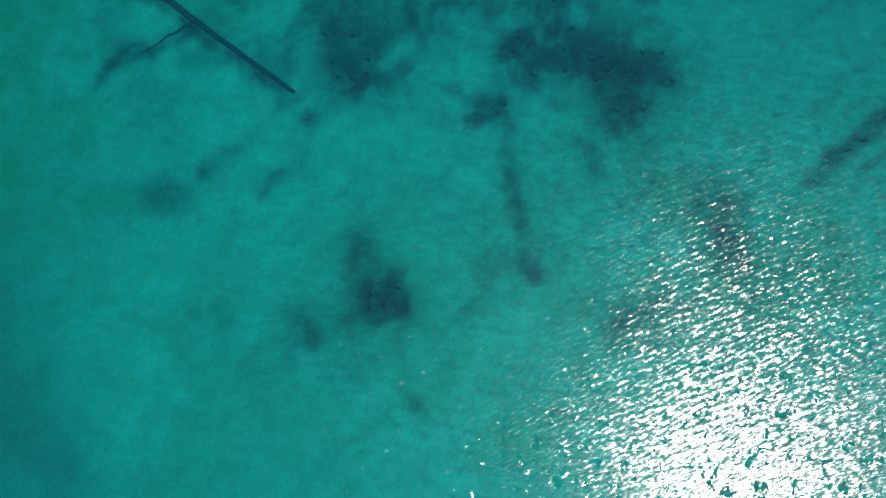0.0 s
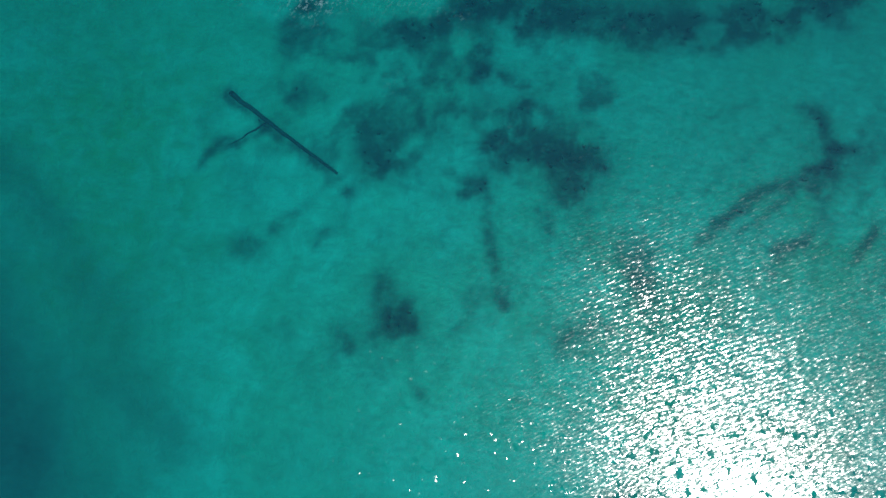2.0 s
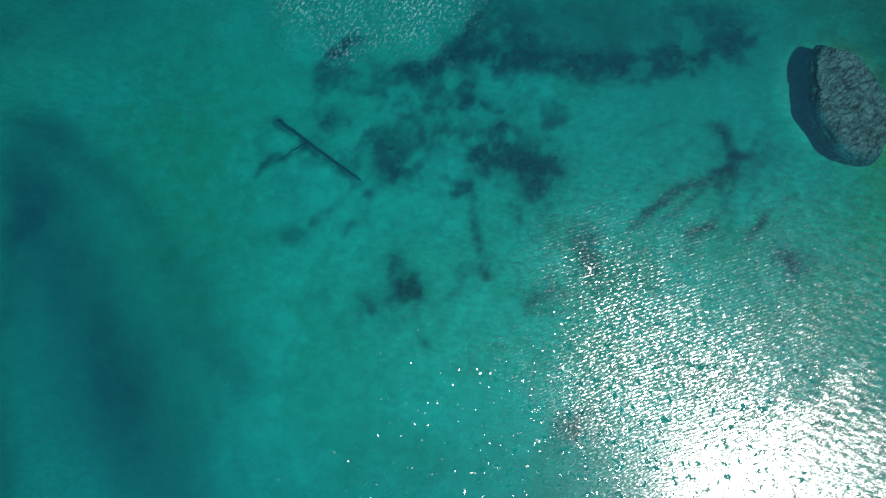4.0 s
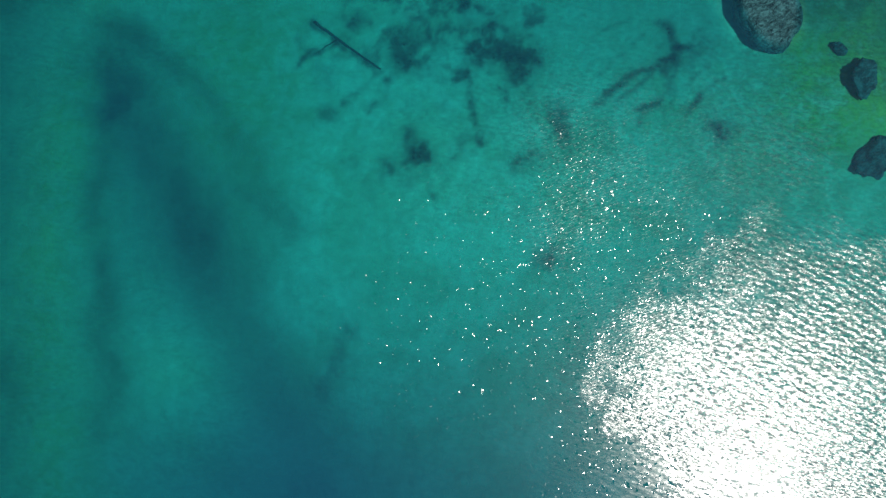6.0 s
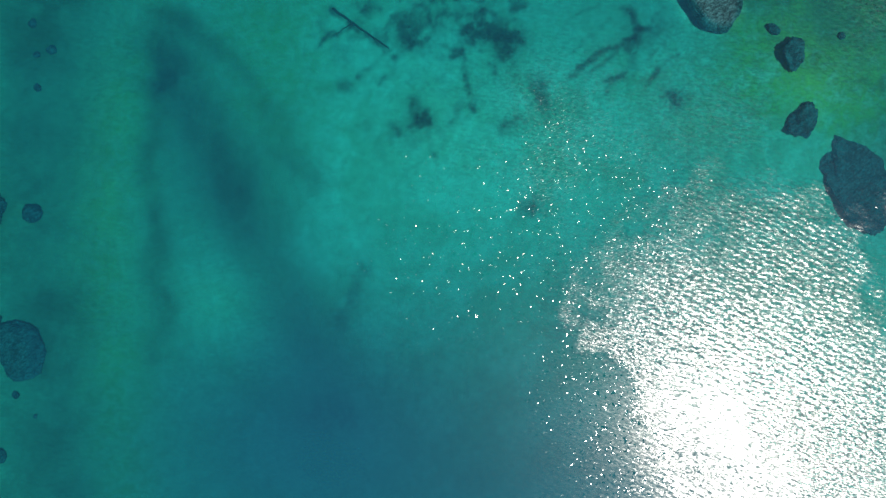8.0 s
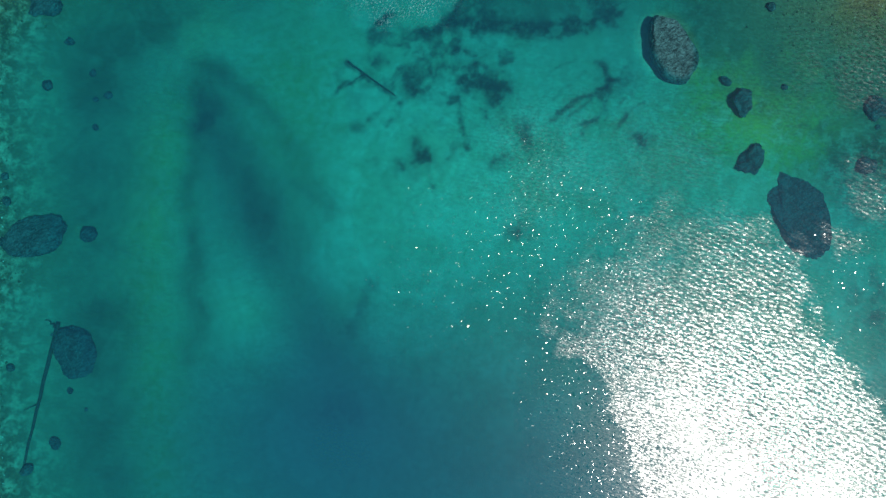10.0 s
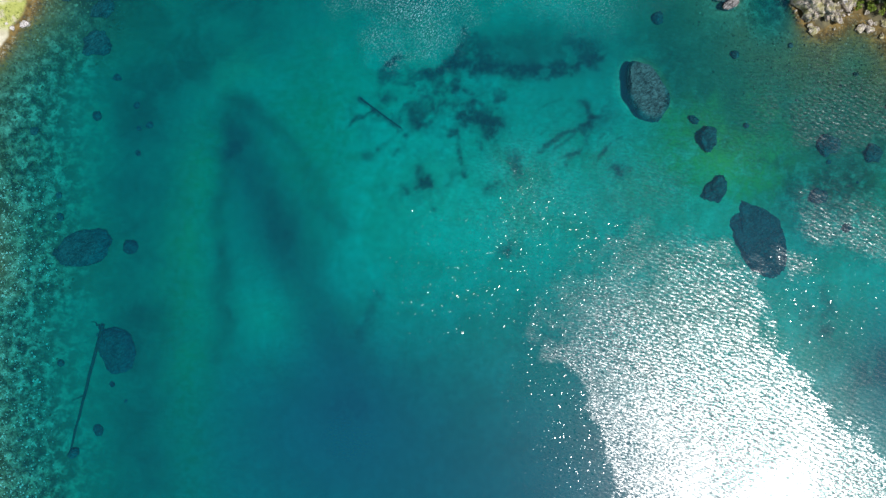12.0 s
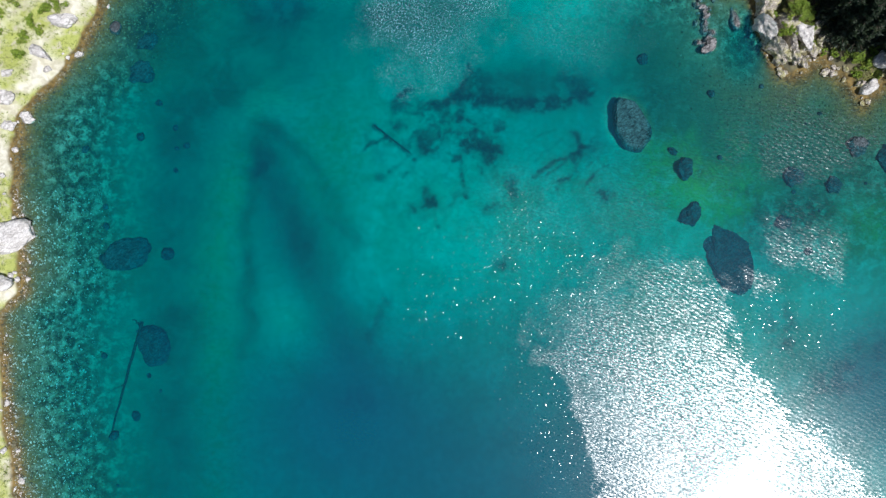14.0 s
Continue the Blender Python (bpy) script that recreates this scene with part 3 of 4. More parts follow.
def table_boulder(x, y, sx, sy, tall, turn, label):
    """A tall block with steep shaded sides, a worn rim and a pitted, gently domed top."""
    bm = bmesh.new()
    bmesh.ops.create_icosphere(bm, subdivisions=6, radius=1.0)
    seed = Vector((4.1, 8.7, 2.3))
    for v in bm.verts:
        p = v.co.copy()
        round_out = (abs(p.x) ** 2.6 + abs(p.y) ** 2.6) ** (1 / 2.6)
        p *= 1 / max(round_out, abs(p.z)) ** 0.86
        way = Vector((p.x, p.y, 0))
        side = 1 + 0.26 * noise.noise(way.normalized() * 1.5 + seed) + 0.05 * noise.noise(p * 3.3 + seed)
        level = min(p.z, 0.8 + 0.2 * p.z) * (1 - 0.16 * (p.x * p.x + p.y * p.y)) + 0.07 * noise.noise(p * 2.3 + seed)
        pits = 0.06 * noise.noise(p * 9 + seed) + 0.05 * abs(noise.noise(p * 19 + seed))
        taper = 1.0 - 0.04 * p.z
        v.co = (p.x * sx * side * taper, p.y * sy * side * taper, (level + pits) * tall / 2)
    ob = new("boulder", bpy.data.meshes.new("boulder"))
    bm.to_mesh(ob.data)
    bm.free()
    ob.data.materials.append(PITTED_ROCK)
    ob.data.shade_smooth()
    ob.matrix_world = pose(x, y, -0.25 - 0.5 * tall, 2, 3, turn)
    # Wider than the block, so that its shaded side stays dark through the water.
    TOPS.append((x, y, sx * 1.3, sy * 1.3, turn, -0.3))
    return tagged(ob, label, "boulder")


# ---- boulders under the water ----
TAG = "dark bluish boulder sunk on the lake floor"
SUNK = "sunken boulders"
table_boulder(27.9, 3.9, 1.95, 3.2, 1.35, 20, "huge grey pitted boulder just under the water surface")
rock("boulder", 34.3, -1.5, 1.05, 1.25, 0.64, 10, SUNK_ROCK, "round dark boulder sunk on green algae", group=SUNK, detail=4, seed=2, rough=0.3, cut=0.62)
rock("boulder", 35.1, -7.0, 1.35, 1.5, 0.64, -15, SUNK_ROCK, "squarish dark boulder sunk on green algae", group=SUNK, detail=4, seed=3, rough=0.28, cut=0.64)
rock("boulder", 40.0, -11.7, 2.9, 5.0, 0.6, 22, SUNK_ROCK, "large flat dark slab sunk on the lake floor", group=SUNK, detail=5, seed=4, rough=0.2)
rock("boulder", 47.3, -2.4, 1.1, 1.35, 0.56, 10, SUNK_ROCK, TAG, group=SUNK, detail=4, seed=5, rough=0.28, cut=0.64)
rock("boulder", 52.0, -3.5, 1.0, 1.0, 0.56, 0, SUNK_ROCK, TAG, group=SUNK, detail=4, seed=6, rough=0.28, cut=0.64)
rock("boulder", -33.2, -11.8, 2.7, 1.9, 0.64, 20, SUNK_ROCK, "broad ribbed dark boulder sunk near the shore", group=SUNK, detail=5, seed=7, rough=0.16, cut=0.86)
rock("boulder", -29.7, -22.8, 1.7, 2.4, 0.72, 25, SUNK_ROCK, "dark blunt boulder sunk beside a fallen log", group=SUNK, detail=5, seed=8, rough=0.16, cut=0.86)
rock("boulder", -32.0, 10.6, 1.7, 1.5, 0.40, 0, SUNK_ROCK, TAG, group=SUNK, detail=4, seed=9, rough=0.28, cut=0.64)
rock("boulder", 58.5, -0.4, 1.2, 1.6, 0.56, 0, SUNK_ROCK, TAG, group=SUNK, detail=4, seed=10, rough=0.28, cut=0.64)
rock("boulder", 54.9, 1.0, 1.3, 1.1, 0.48, 0, SUNK_ROCK, TAG, group=SUNK, detail=4, seed=11, rough=0.28, cut=0.64)
rock("boulder", -31.4, 14.4, 1.3, 1.0, 0.36, 30, SUNK_ROCK, TAG, group=SUNK, detail=4, seed=13, rough=0.28, cut=0.64)

# ---- smaller sunken stones ----
STONE_TAG = "small dark stone lying on the lake floor"


def stone(x, y, r, seed):
    rng = random.Random(seed)
    return rock("stone", x, y, r * rng.uniform(0.8, 1.3), r * rng.uniform(0.8, 1.2), r * 0.6, rng.uniform(0, 180), SUNK_ROCK, STONE_TAG, "stone", "sunken stones", detail=2, seed=seed)


for i, (x, y, r) in enumerate((
        (-32.1, 2.8, 0.5), (-26.6, 1.8, 0.45), (-34.0, -33.4, 0.6), (-31.6, -31.2, 0.6), (-28.4, -11.7, 0.8), (-35.7, -8.4, 0.45),
        (-36.0, -12.2, 0.4), (-35.9, -6.0, 0.4), (-35.5, -24.0, 0.4), (-30.3, -26.4, 0.35), 
        (29.7, 12.1, 0.7), (37.6, 7.6, 0.5), (33.0, 0.6, 0.5), (46.2, -8.0, 0.8))):
    stone(x, y, r, 40 + i)
for i, (x, y, r) in enumerate((
        (49.0, -11.5, 0.5),
        (-38.5, 1.0, 0.5), (-30.0, 7.0, 0.5), (-28.0, 4.0, 0.35), (-35.0, 16.0, 0.7))):
    stone(x, y, r, 80 + i)
rng = random.Random(5)
for i in range(18):
    if i % 2:
        x, y = rng.uniform(-42, -27), rng.uniform(-40, 16)
    else:
        x, y = rng.uniform(38, 58), rng.uniform(-9, 10)
    if height_at(x, y) < -0.35:
        stone(x, y, rng.uniform(0.14, 0.32), 120 + i)

# ---- sunken timber ----
sunken_log(-3.3, 4.2, 1.2, 0.65, 0.11, 0.06, "thin waterlogged trunk with a side bough on the lake floor", ((0.36, -1.7, -1.0, -0.02, 0.05),))
sunken_log(-31.3, -20.0, -34.5, -33.6, 0.20, 0.10, "long dark waterlogged trunk lying towards the shore", ((0.03, -0.9, 0.8, 0.1, 0.14), (0.55, -1.3, -0.5, 0.1, 0.05)))

# ---- rocks of the shores ----
PALE = "pale sunlit limestone rock on the grassy shore"
SHORE = "shore rocks"
rock("shore_rock", -46.6, -9.9, 3.5, 2.0, 0.9, 12, SHORE_ROCK, "pale sunlit rock jutting into the water", "rock", SHORE, detail=4, seed=20)
rock("shore_rock", -47.6, -15.3, 2.3, 1.1, 0.7, 0, SHORE_ROCK, "low flat pale rock at the waterline", "rock", SHORE, detail=4, seed=21)
for i, (x, y, a, b, c, turn) in enumerate((
        (-40.6, 16.4, 1.7, 0.85, 0.7, -8), (-43.3, 12.4, 1.8, 0.7, 0.6, -35), (-47.5, 7.0, 1.2, 1.1, 0.7, 0), (-45.2, 4.7, 0.85, 0.75, 0.5, 0),
        (-47.3, 3.7, 1.0, 0.7, 0.5, 20), (-46.6, 0.8, 0.4, 0.4, 0.3, 0), (-39.2, 12.6, 0.55, 0.45, 0.35, 0), (-42.6, 10.6, 0.5, 0.4, 0.3, 0),
        (-46.8, 9.8, 0.7, 0.5, 0.4, 30), (-48.6, 12.6, 0.7, 0.5, 0.4, 0), (-49.0, -3.0, 1.0, 0.8, 0.5, 0), (-48.2, -6.0, 0.7, 0.6, 0.4, 0))):
    rock("shore_rock", x, y, a, b, c, turn, SHORE_ROCK, PALE, "rock", SHORE, detail=4, seed=30 + i, rough=0.28, cut=0.58)
OUT = "steep pale outcrop rock with moss above the water"
for i, (x, y, a, b, c, turn) in enumerate((
        (43.5, 15.4, 0.9, 2.1, 2.0, 20), (44.9, 12.8, 1.1, 2.3, 2.3, 35), (46.5, 12.0, 1.0, 1.8, 1.6, 30), (48.0, 13.8, 1.0, 1.9, 1.5, 15),
        (46.0, 15.3, 1.5, 1.6, 1.6, 0), (44.0, 18.0, 1.3, 1.5, 1.6, 0), (49.6, 15.2, 0.9, 0.8, 0.9, 40), (50.9, 14.0, 0.7, 0.6, 0.6, 0))):
    rock("outcrop_rock", x, y, a, b, c, turn, SHORE_ROCK if i in (0, 3) else MOSSY_ROCK, OUT, "rock", "outcrop rocks", detail=5, seed=60 + i, sink=0.35, rough=0.34, cut=0.5)
rng = random.Random(91)
for i in range(30):
    f = i / 29
    x = float(np.interp(f, (0, 0.3, 0.5, 0.75, 1), (43.6, 43.9, 45.2, 47.6, 50.6))) + rng.uniform(-0.5, 0.8)
    y = float(np.interp(f, (0, 0.3, 0.5, 0.75, 1), (19.0, 14.4, 11.9, 11.4, 13.4))) + rng.uniform(-0.5, 1.0)
    a = rng.uniform(0.35, 0.95)
    rock("outcrop_rock", x, y, a * rng.uniform(0.5, 0.8), a * 1.3, a * 0.9, rng.uniform(5, 50), MOSSY_ROCK if i % 6 else SHORE_ROCK, "jagged pale rock split from the mossy outcrop", "rock", "outcrop rocks", detail=4, seed=700 + i, sink=0.2, rough=0.42, cut=0.42)
rock("shore_rock", 55.8, 7.9, 1.3, 0.7, 0.7, 35, SHORE_ROCK, "pale angular rock at the waterline", "rock", SHORE, detail=3, seed=75)
rock("shore_rock", 57.8, 11.4, 1.9, 1.2, 0.9, 20, SHORE_ROCK, "pale broken rock under the trees", "rock", SHORE, detail=3, seed=76)
rng = random.Random(78)
for i in range(34):
    t = rng.random()
    x, y = 43 + 15 * t + rng.uniform(-0.6, 0.6), float(np.interp(43 + 15 * t, (42.9, 44.3, 47, 50.4, 53.7, 55.6, 58.2), (14.8, 10.8, 9.4, 11.3, 8.5, 6.3, 8.5))) + rng.uniform(-0.5, 1.8)
    a = rng.uniform(0.2, 0.55)
    rock("shore_rock", x, y, a, a * rng.uniform(0.6, 1.3), a * 0.7, rng.uniform(0, 90), MOSSY_ROCK, "small broken rock at the foot of the outcrop", "rock", "broken shore rocks", detail=3, seed=300 + i, rough=0.3, cut=0.5)
for i in range(30):
    y = rng.uniform(-40, 19)
    x = y * 0 - float(from_west_shore(np.array([0.0]), np.array([y]))[0]) + rng.uniform(-2.2, 0.5)
    a = rng.uniform(0.15, 0.45)
    rock("shore_rock", x, y, a, a * rng.uniform(0.6, 1.3), a * 0.7, rng.uniform(0, 90), SHORE_ROCK, "small pale rock at the waterline", "rock", "small shore rocks", detail=2, seed=400 + i, rough=0.25, cut=0.55)
rng = random.Random(77)
for i in range(26):
    x, y, a = 37.1 + rng.gauss(0, 0.5), 13.4 + 0.26 * i * rng.uniform(0.7, 1.1), rng.uniform(0.2, 0.5)
    rock("reef_rock", x, y, a, a * rng.uniform(0.8, 1.4), a, rng.uniform(0, 90), AWASH_ROCK, "rough grey rock awash beside the outcrop", "rock", "rocks awash", detail=4, seed=85 + i, sink=0.2, rough=0.42, cut=0.5)
rock("reef_rock", 40.7, 16.6, 0.7, 1.5, 0.6, 15, AWASH_ROCK, "long rough rock awash beside the outcrop", "rock", "rocks awash", detail=4, seed=104, sink=0.3, rough=0.42, cut=0.5)
rock("reef_rock", 37.4, 13.3, 1.0, 0.9, 0.6, 15, AWASH_ROCK, "broken grey rock rising from the water", "rock", "rocks awash", detail=5, seed=105, sink=0.1, rough=0.45, cut=0.5)

# water depth that sets the tint: true over the floor, adjusted over rocks
depth = np.maximum(-land_height(wx, wy), 0)
for x, y, a, b, turn, top in TOPS:
    if top > -3:
        over = ease(blob(wx, wy, x, y, a, b, turn), 0.36, 0.6)
        depth = np.where(depth > -top, depth + (max(-top, 0.02) - depth) * over * (0.95 if top > -0.35 else 0.5), depth)
paint(water, "depth", depth)

# ---- plants ----


def leaf_cloud(rng, clumps, per, size, spread_xy, flat=0.7):
    """Many small bent leaves, gathered in clumps (x, y, z, radius)."""
    verts, faces = [], []
    for cx, cy, cz, r in clumps:
        for _ in range(per):
            d = Vector((rng.gauss(0, 1), rng.gauss(0, 1), rng.gauss(0, flat)))
            d = d.normalized() * r * rng.random() ** 0.4
            c = Vector((cx, cy, cz)) + d
            a = Vector((rng.uniform(-1, 1), rng.uniform(-1, 1), rng.uniform(-0.5, 0.7))).normalized() * size * rng.uniform(0.6, 1.3)
            b = a.cross(Vector((rng.uniform(-1, 1), rng.uniform(-1, 1), rng.uniform(-1, 1)))).normalized() * size * spread_xy
            n = len(verts)
            verts += [c - a, c + b, c + a, c - b]
            faces.append((n, n + 1, n + 2, n + 3))
    return verts, faces


def shrub(seed, radius, height):
    """A low bush: stems from one root and a broken crown of small leaves."""
    rng = random.Random(seed)
    base = new("shrub")
    clumps = []
    for _ in range(int(9 + radius * 9)):
        a, q = rng.uniform(0, 6.28), radius * rng.random() ** 0.6
        clumps.append((q * math.cos(a) * rng.uniform(0.7, 1.2), q * math.sin(a), height * (0.35 + 0.6 * rng.random()) * (1.1 - 0.6 * q / radius), radius * rng.uniform(0.2, 0.34)))
    bm = bmesh.new()
    for c in clumps[::2]:
        tube(bm, bent(rng, (0, 0, -0.1), c[:3], 3, 0.05), [0.035, 0.028, 0.02, 0.012], 5)
    part("stem", bm, BARK, base)
    crown = new("crown", mesh_of("crown", *leaf_cloud(rng, clumps, 75, 0.085, 0.5), SHRUB_LEAF))
    crown.parent = base
    return tagged(base, "leafy bright green shrub on the shore", "shrub", "shore shrubs")


shrubs = [shrub(201, 1.3, 1.2), shrub(202, 0.85, 0.9), shrub(203, 0.6, 0.6)]
spots = ((-45.7, 19.0, 0), (-41.2, 18.4, 0), (-42.6, 17.4, 1), (-44.0, 16.0, 1), (-45.4, 12.2, 1), (-45.1, 14.2, 1), (-43.2, 15.0, 2), (-49.6, -21.0, 0),
         (46.2, 17.2, 0), (46.8, 15.9, 0), (46.0, 14.2, 2), (44.4, 17.4, 2), (47.6, 15.2, 2), (49.2, 13.0, 2), (50.6, 12.6, 2), (54.6, 11.9, 1), (56.2, 12.2, 2), (45.3, 13.9, 1), (48.8, 16.4, 1), (53.9, 11.4, 0), (55.4, 10.8, 1), (53.0, 14.0, 2), (57.5, 13.3, 1), (45.2, 18.9, 1),
         (-47.5, 16.8, 2), (-48.0, 14.8, 2), (52.0, 12.2, 2), (54.5, 9.6, 2), (56.8, 9.4, 2))
outcrop_spots = ((44.7, 16.6, 1), (45.6, 15.2, 2), (44.8, 14.6, 2), (47.6, 13.0, 2), (48.9, 14.6, 1), (47.2, 17.4, 1))
for i, (x, y, kind) in enumerate(spots + outcrop_spots):
    at = pose(x, y, height_at(x, y) + (1.2 if 45 < x < 47.5 and y > 13 else 0.0), 0, 0, 71 * i)
    if i in (0, 2, 6):
        shrubs[kind].matrix_world = at
    else:
        copy_thing(shrubs[kind], at)


def conifer(seed, height, radius, lean=0.0):
    """A spruce: a tapered trunk with drooping limbs in whorls and sprays of needles."""
    rng = random.Random(seed)
    base = new("conifer")
    part("trunk", tube(bmesh.new(), bent(rng, (0, 0, -0.3), (lean, 0, height), 8, 0.04), [0.24 * (1 - 0.115 * i) + 0.01 for i in range(9)], 8), BARK, base, smooth=True)
    limbs, clumps = bmesh.new(), []
    z = height * 0.16
    while z < height * 0.97:
        reach = radius * (1 - z / height) ** 0.8 + 0.15
        for _ in range(6):
            a, q = rng.uniform(0, 6.28), reach * rng.uniform(0.7, 1.1)
            tip = Vector((q * math.cos(a) + lean * z / height, q * math.sin(a), z - 0.25 * q))
            tube(limbs, [(lean * z / height, 0, z), tip * 0.5 + Vector((lean * z / height, 0, z + 0.15)) * 0.5, tip], [0.04, 0.03, 0.012], 5)
            for f in (0.3, 0.5, 0.7, 0.88, 1.0):
                c = Vector((lean * z / height, 0, z)).lerp(tip, f)
                clumps.append((c.x, c.y, c.z - 0.05, 0.16 + 0.2 * q / radius))
        z += height * 0.045
    tagged(part("limbs", limbs, BARK, base), kind="stuff")
    crown = new("crown", mesh_of("crown", *leaf_cloud(rng, clumps, 12, 0.24, 0.3, 0.35), NEEDLE))
    crown.parent = base
    return tagged(base, "tall dark green spruce that shades the rocky shore", "tree", "shore spruces")


THICKET = ((51.2, 16.4), (52.2, 14.3), (53.0, 15.8), (53.6, 13.6), (55.2, 15.0), (56.6, 13.0), (52, 18.2), (54, 17.2), (50.2, 19.8), (58.2, 13.6))
trees = [conifer(301, 22, 4.2), conifer(302, 15, 3.2, 0.4), conifer(303, 8, 2.0)]
# The tall ones in the east stand out of view, added to shade the bank.
for i, (x, y, kind) in enumerate(((61.8, 9.6, 0), (60.6, 13.2, 1), (55.6, 18.6, 2), (63.0, 10.8, 0), (62.6, 13.4, 0), (59.3, 15.4, 0), (53.5, 17.8, 2), (57.3, 16.6, 2), (51.6, 18.8, 2), (64.8, 7.6, 0), (64.5, 12.4, 0), (66.5, 8.2, 0), (63.2, 16.0, 0), (60.0, 17.0, 1), (57.8, 20.4, 0), (62.0, 20.5, 0),
                                  (54.4, 21.8, 1), (51.0, 21.4, 2), (48.0, 23.2, 1), (66.0, 17.5, 0), (52.5, 25.0, 0), (45.2, 24.5, 1), (57.5, 25.0, 0), (69.0, 13.0, 0), (68.5, 5.0, 1), (57.9, 14.8, 1), (55.2, 16.4, 2), (61.0, 11.4, 0)) + tuple((x, y, 2) for x, y in THICKET)):
    at = pose(x, y, height_at(x, y) - 0.1, 0, 0, 47 * i)
    if i < 3:
        trees[kind].matrix_world = at
    else:
        copy_thing(trees[kind], at)


def dead_tree(x, y, height, lean_x, lean_y):
    """A bare bleached tree that leans out, with thin forked branches."""
    rng = random.Random(int(x * 10))
    base = new("dead_tree")
    base.matrix_world = pose(x, y, height_at(x, y) - 0.1)
    top = Vector((lean_x, lean_y, height))
    part("trunk", tube(bmesh.new(), bent(rng, (0, 0, 0), top, 8, 0.08), [0.13 * (1 - 0.11 * i) + 0.01 for i in range(9)], 7), DEAD_WOOD, base, smooth=True)
    for i in range(22):
        f = 0.3 + 0.68 * i / 21
        a = top * f
        tip = a + Vector((rng.uniform(-1, 1), rng.uniform(-1, 1), rng.uniform(-0.1, 0.5))) * (1.7 * (1.15 - f))
        bm = tube(bmesh.new(), bent(rng, a, tip, 3, 0.08), [0.035, 0.026, 0.018, 0.01], 5)
        for _ in range(3):
            b = a.lerp(tip, rng.uniform(0.4, 0.9))
            tube(bm, bent(rng, b, b + Vector((rng.uniform(-1, 1), rng.uniform(-1, 1), rng.uniform(-0.3, 0.4))) * 0.6, 2, 0.04), [0.016, 0.012, 0.006], 4)
        part("branch", bm, DEAD_WOOD, base)
    return tagged(base, "bare bleached dead tree leaning from the bank", "tree")


dead_tree(54.0, 15.4, 5.0, -0.6, 0.4)
dead_tree(58.4, 10.2, 4.0, -1.6, 0.5)


def grass_tufts(count, seed, place):
    rng = random.Random(seed)
    verts, faces = [], []
    pts = np.array([place(rng) for _ in range(count * 12)])
    zs = land_height(pts[:, 0], pts[:, 1])
    keep = (zs > 0.12) & (fbm(pts[:, 0], pts[:, 1], 0.3) > 0.42)
    for x, y, z in list(zip(pts[keep, 0], pts[keep, 1], zs[keep]))[:count]:
        for _ in range(5):
            a, r = rng.uniform(0, 6.28), rng.uniform(0.12, 0.3)
            c = Vector((x + rng.uniform(-0.12, 0.12), y + rng.uniform(-0.12, 0.12), z - 0.02))
            tip = c + Vector((math.cos(a) * r, math.sin(a) * r, rng.uniform(0.1, 0.28)))
            w = Vector((-math.sin(a), math.cos(a), 0)) * 0.03
            n = len(verts)
            verts += [c - w, c + w, tip]
            faces.append((n, n + 1, n + 2))
    return verts, faces


grass = new("grass", mesh_of("grass", *grass_tufts(3600, 9, lambda r: (r.uniform(-54, -36), r.uniform(-41, 21))), GRASS_BLADE))
tagged(grass, "sunlit yellow-green grass tufts on the west bank", "grass", kind="stuff")
grass2 = new("grass", mesh_of("grass", *grass_tufts(2000, 10, lambda r: (r.uniform(43, 62), r.uniform(6, 22))), GRASS_BLADE))
tagged(grass2, "dry grass tufts between rocks and trees", "grass", kind="stuff")


# ---- loose stones of the shallows and weed of the lake floor ----
def pebble_material():
    k = Mat("shallow_stones")
    r = k.node("ShaderNodeNewGeometry", "Random Per Island")
    b = k.noise(k.where(), 9.0, 4)
    c = k.mix(k.span(r, 0.0, 0.75, 0, 1, False), (0.035, 0.032, 0.02), (0.24, 0.22, 0.14))
    # A few pale stones take in the sparkle of the shallows.
    c = k.mix(k.span(r, 0.92, 1.0), c, (0.36, 0.34, 0.26))
    c = k.mix(k.span(b, 0.35, 0.7, 0, 0.5), c, (0.16, 0.16, 0.07))
    return k.solid(c, 0.85)


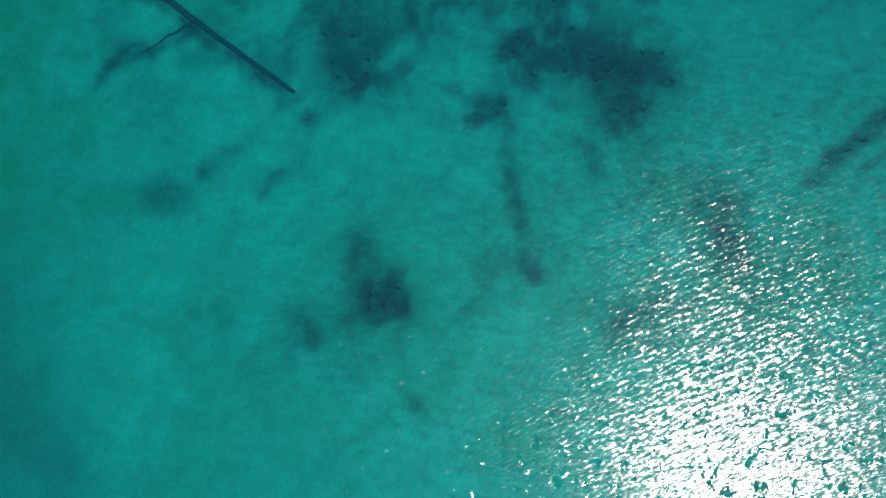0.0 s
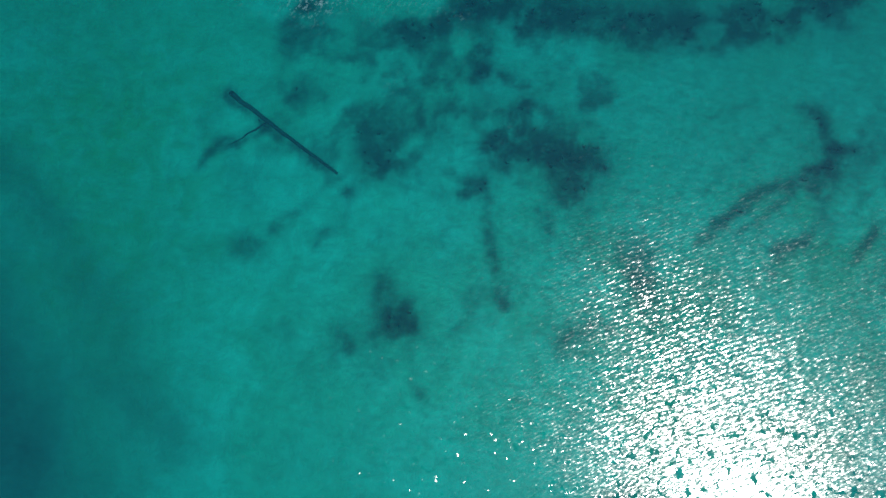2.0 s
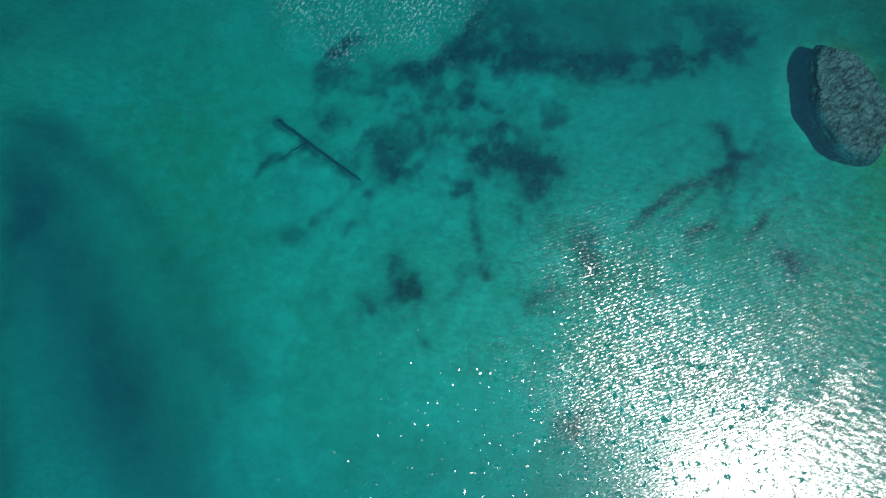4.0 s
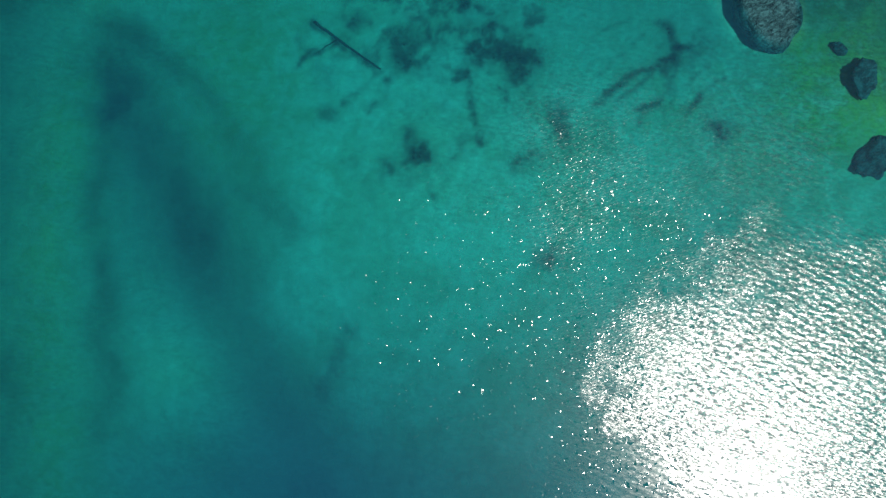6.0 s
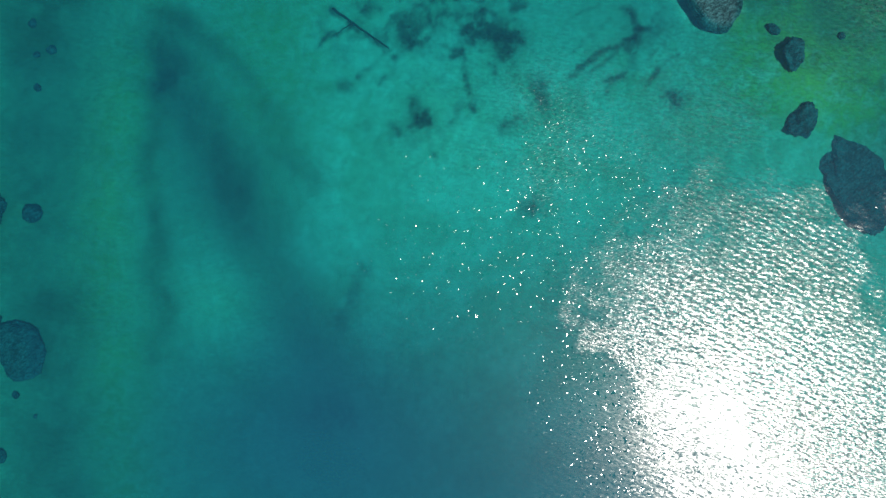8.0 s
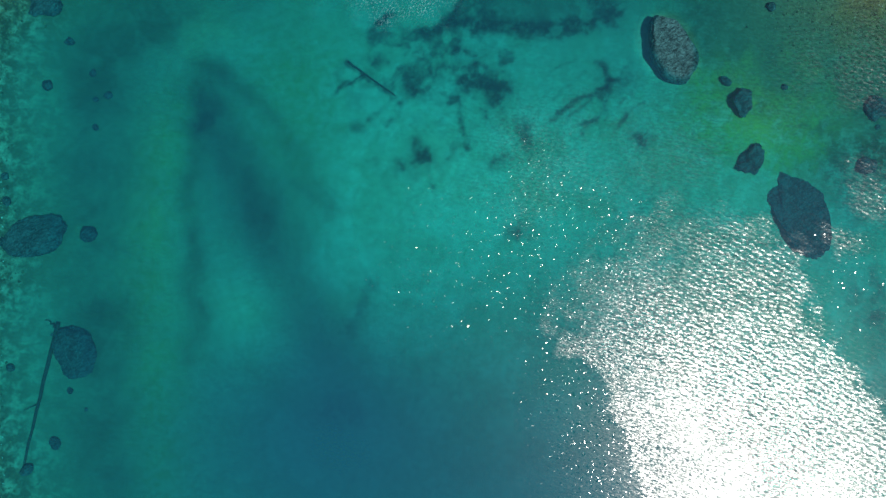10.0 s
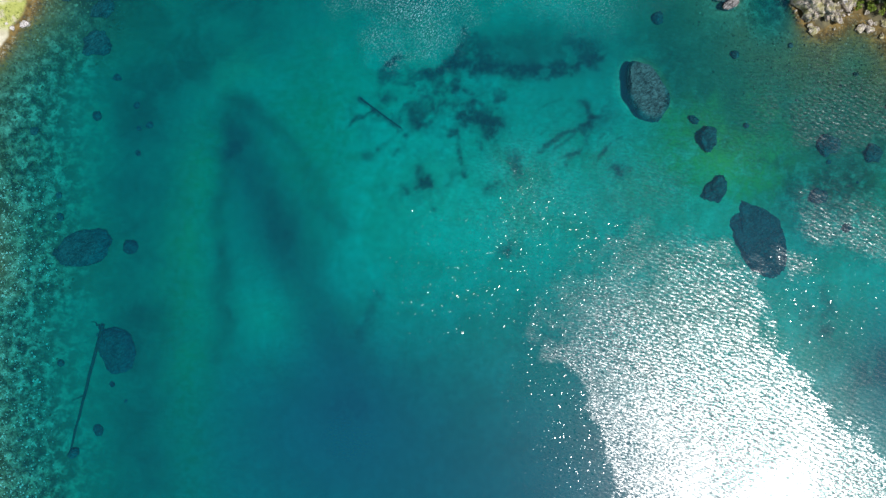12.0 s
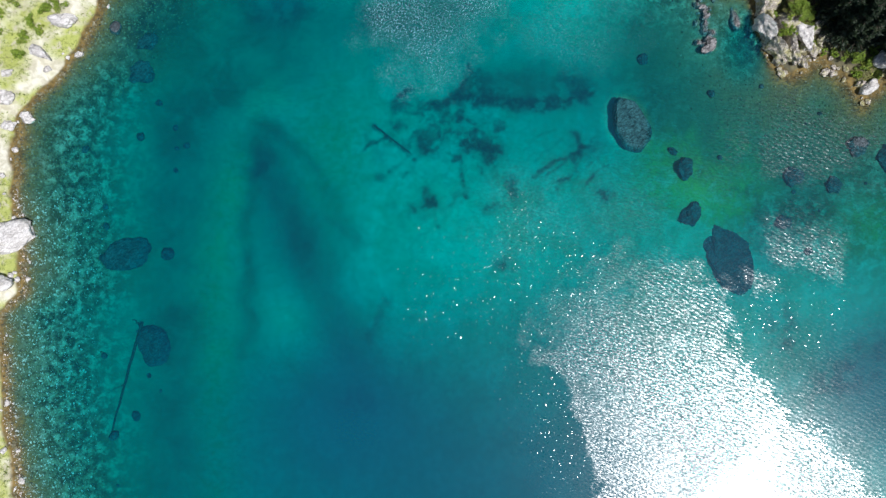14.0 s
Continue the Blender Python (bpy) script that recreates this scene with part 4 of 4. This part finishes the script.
def pebbles(count, seed, place, low, high):
    rng = random.Random(seed)
    verts, faces = [], []
    pts = [place(rng) for _ in range(count * 3)]
    xs, ys = np.array([p[0] for p in pts]), np.array([p[1] for p in pts])
    zs, off = land_height(xs, ys), np.minimum(from_west_shore(xs, ys), from_north_shore(xs, ys))
    for x, y, z, o in zip(xs, ys, zs, off):
        if not count or o < -0.6 or rng.random() < (o - 2) / 9:
            continue
        count -= 1
        r = rng.uniform(low, high) * (0.5 + rng.random() ** 2)
        n, a = len(verts), rng.uniform(0, 1.5)
        for j in range(5):
            q = r * rng.uniform(0.75, 1.25)
            verts.append((x + q * math.cos(a + j * 1.257), y + q * math.sin(a + j * 1.257), z + r * rng.uniform(-0.1, 0.2)))
        verts.append((x + rng.uniform(-0.3, 0.3) * r, y + rng.uniform(-0.3, 0.3) * r, z + r * rng.uniform(0.5, 0.8)))
        verts.append((x, y, z - r * 0.4))
        for j in range(5):
            faces += [(n + j, n + (j + 1) % 5, n + 5), (n + (j + 1) % 5, n + j, n + 6)]
    return verts, faces


PEBBLE = pebble_material()
# pale bits strewn where the shallow water sparkles, in place of that light
flecks = new("sparkle_pebbles", mesh_of("sparkle_pebbles", *pebbles(3600, 14, lambda r: (r.uniform(-47, -36), r.uniform(-44, -4)), 0.035, 0.11), SHORE_ROCK))
tagged(flecks, "pale pebbles standing in for sparkle on the shallows", "pebbles", kind="stuff")
west = new("shallow_stones", mesh_of("shallow_stones", *pebbles(14000, 11, lambda r: (r.uniform(-50, -24), r.uniform(-44, 22)), 0.045, 0.15), PEBBLE))
tagged(west, "brown and pale stones strewn over the shallows", "stones", kind="stuff")
north = new("shallow_stones", mesh_of("shallow_stones", *pebbles(11000, 12, lambda r: (r.uniform(26, 62), r.uniform(-12, 22)), 0.035, 0.11), PEBBLE))
tagged(north, "brown and pale stones strewn below the outcrop", "stones", kind="stuff")


def weed_blades(count, seed):
    rng = random.Random(seed)
    xs = np.array([rng.uniform(-8, 26) for _ in range(60000)])
    ys = np.array([rng.uniform(-14, 14) for _ in range(60000)])
    keep = litter_at(xs, ys) > 0.72 + 0.3 * np.array([rng.random() for _ in range(60000)])
    verts, faces = [], []
    for x, y, z in list(zip(xs[keep], ys[keep], land_height(xs, ys)[keep]))[:count]:
        for _ in range(3):
            a, r = rng.uniform(0, 6.28), rng.uniform(0.05, 0.14)
            c = Vector((x, y, z - 0.02))
            tip = c + Vector((math.cos(a) * r, math.sin(a) * r, rng.uniform(0.1, 0.3)))
            w = Vector((-math.sin(a), math.cos(a), 0)) * 0.018
            n = len(verts)
            verts += [c - w, c + w, (c + tip) * 0.5 + w * 1.6 + Vector((0, 0, 0.06)), tip]
            faces.append((n, n + 1, n + 2, n + 3))
    return verts, faces


weed = new("water_weed", mesh_of("water_weed", *weed_blades(150, 13), WEED))
tagged(weed, "dark water weed in ragged beds on the lake floor", "water weed", kind="stuff")
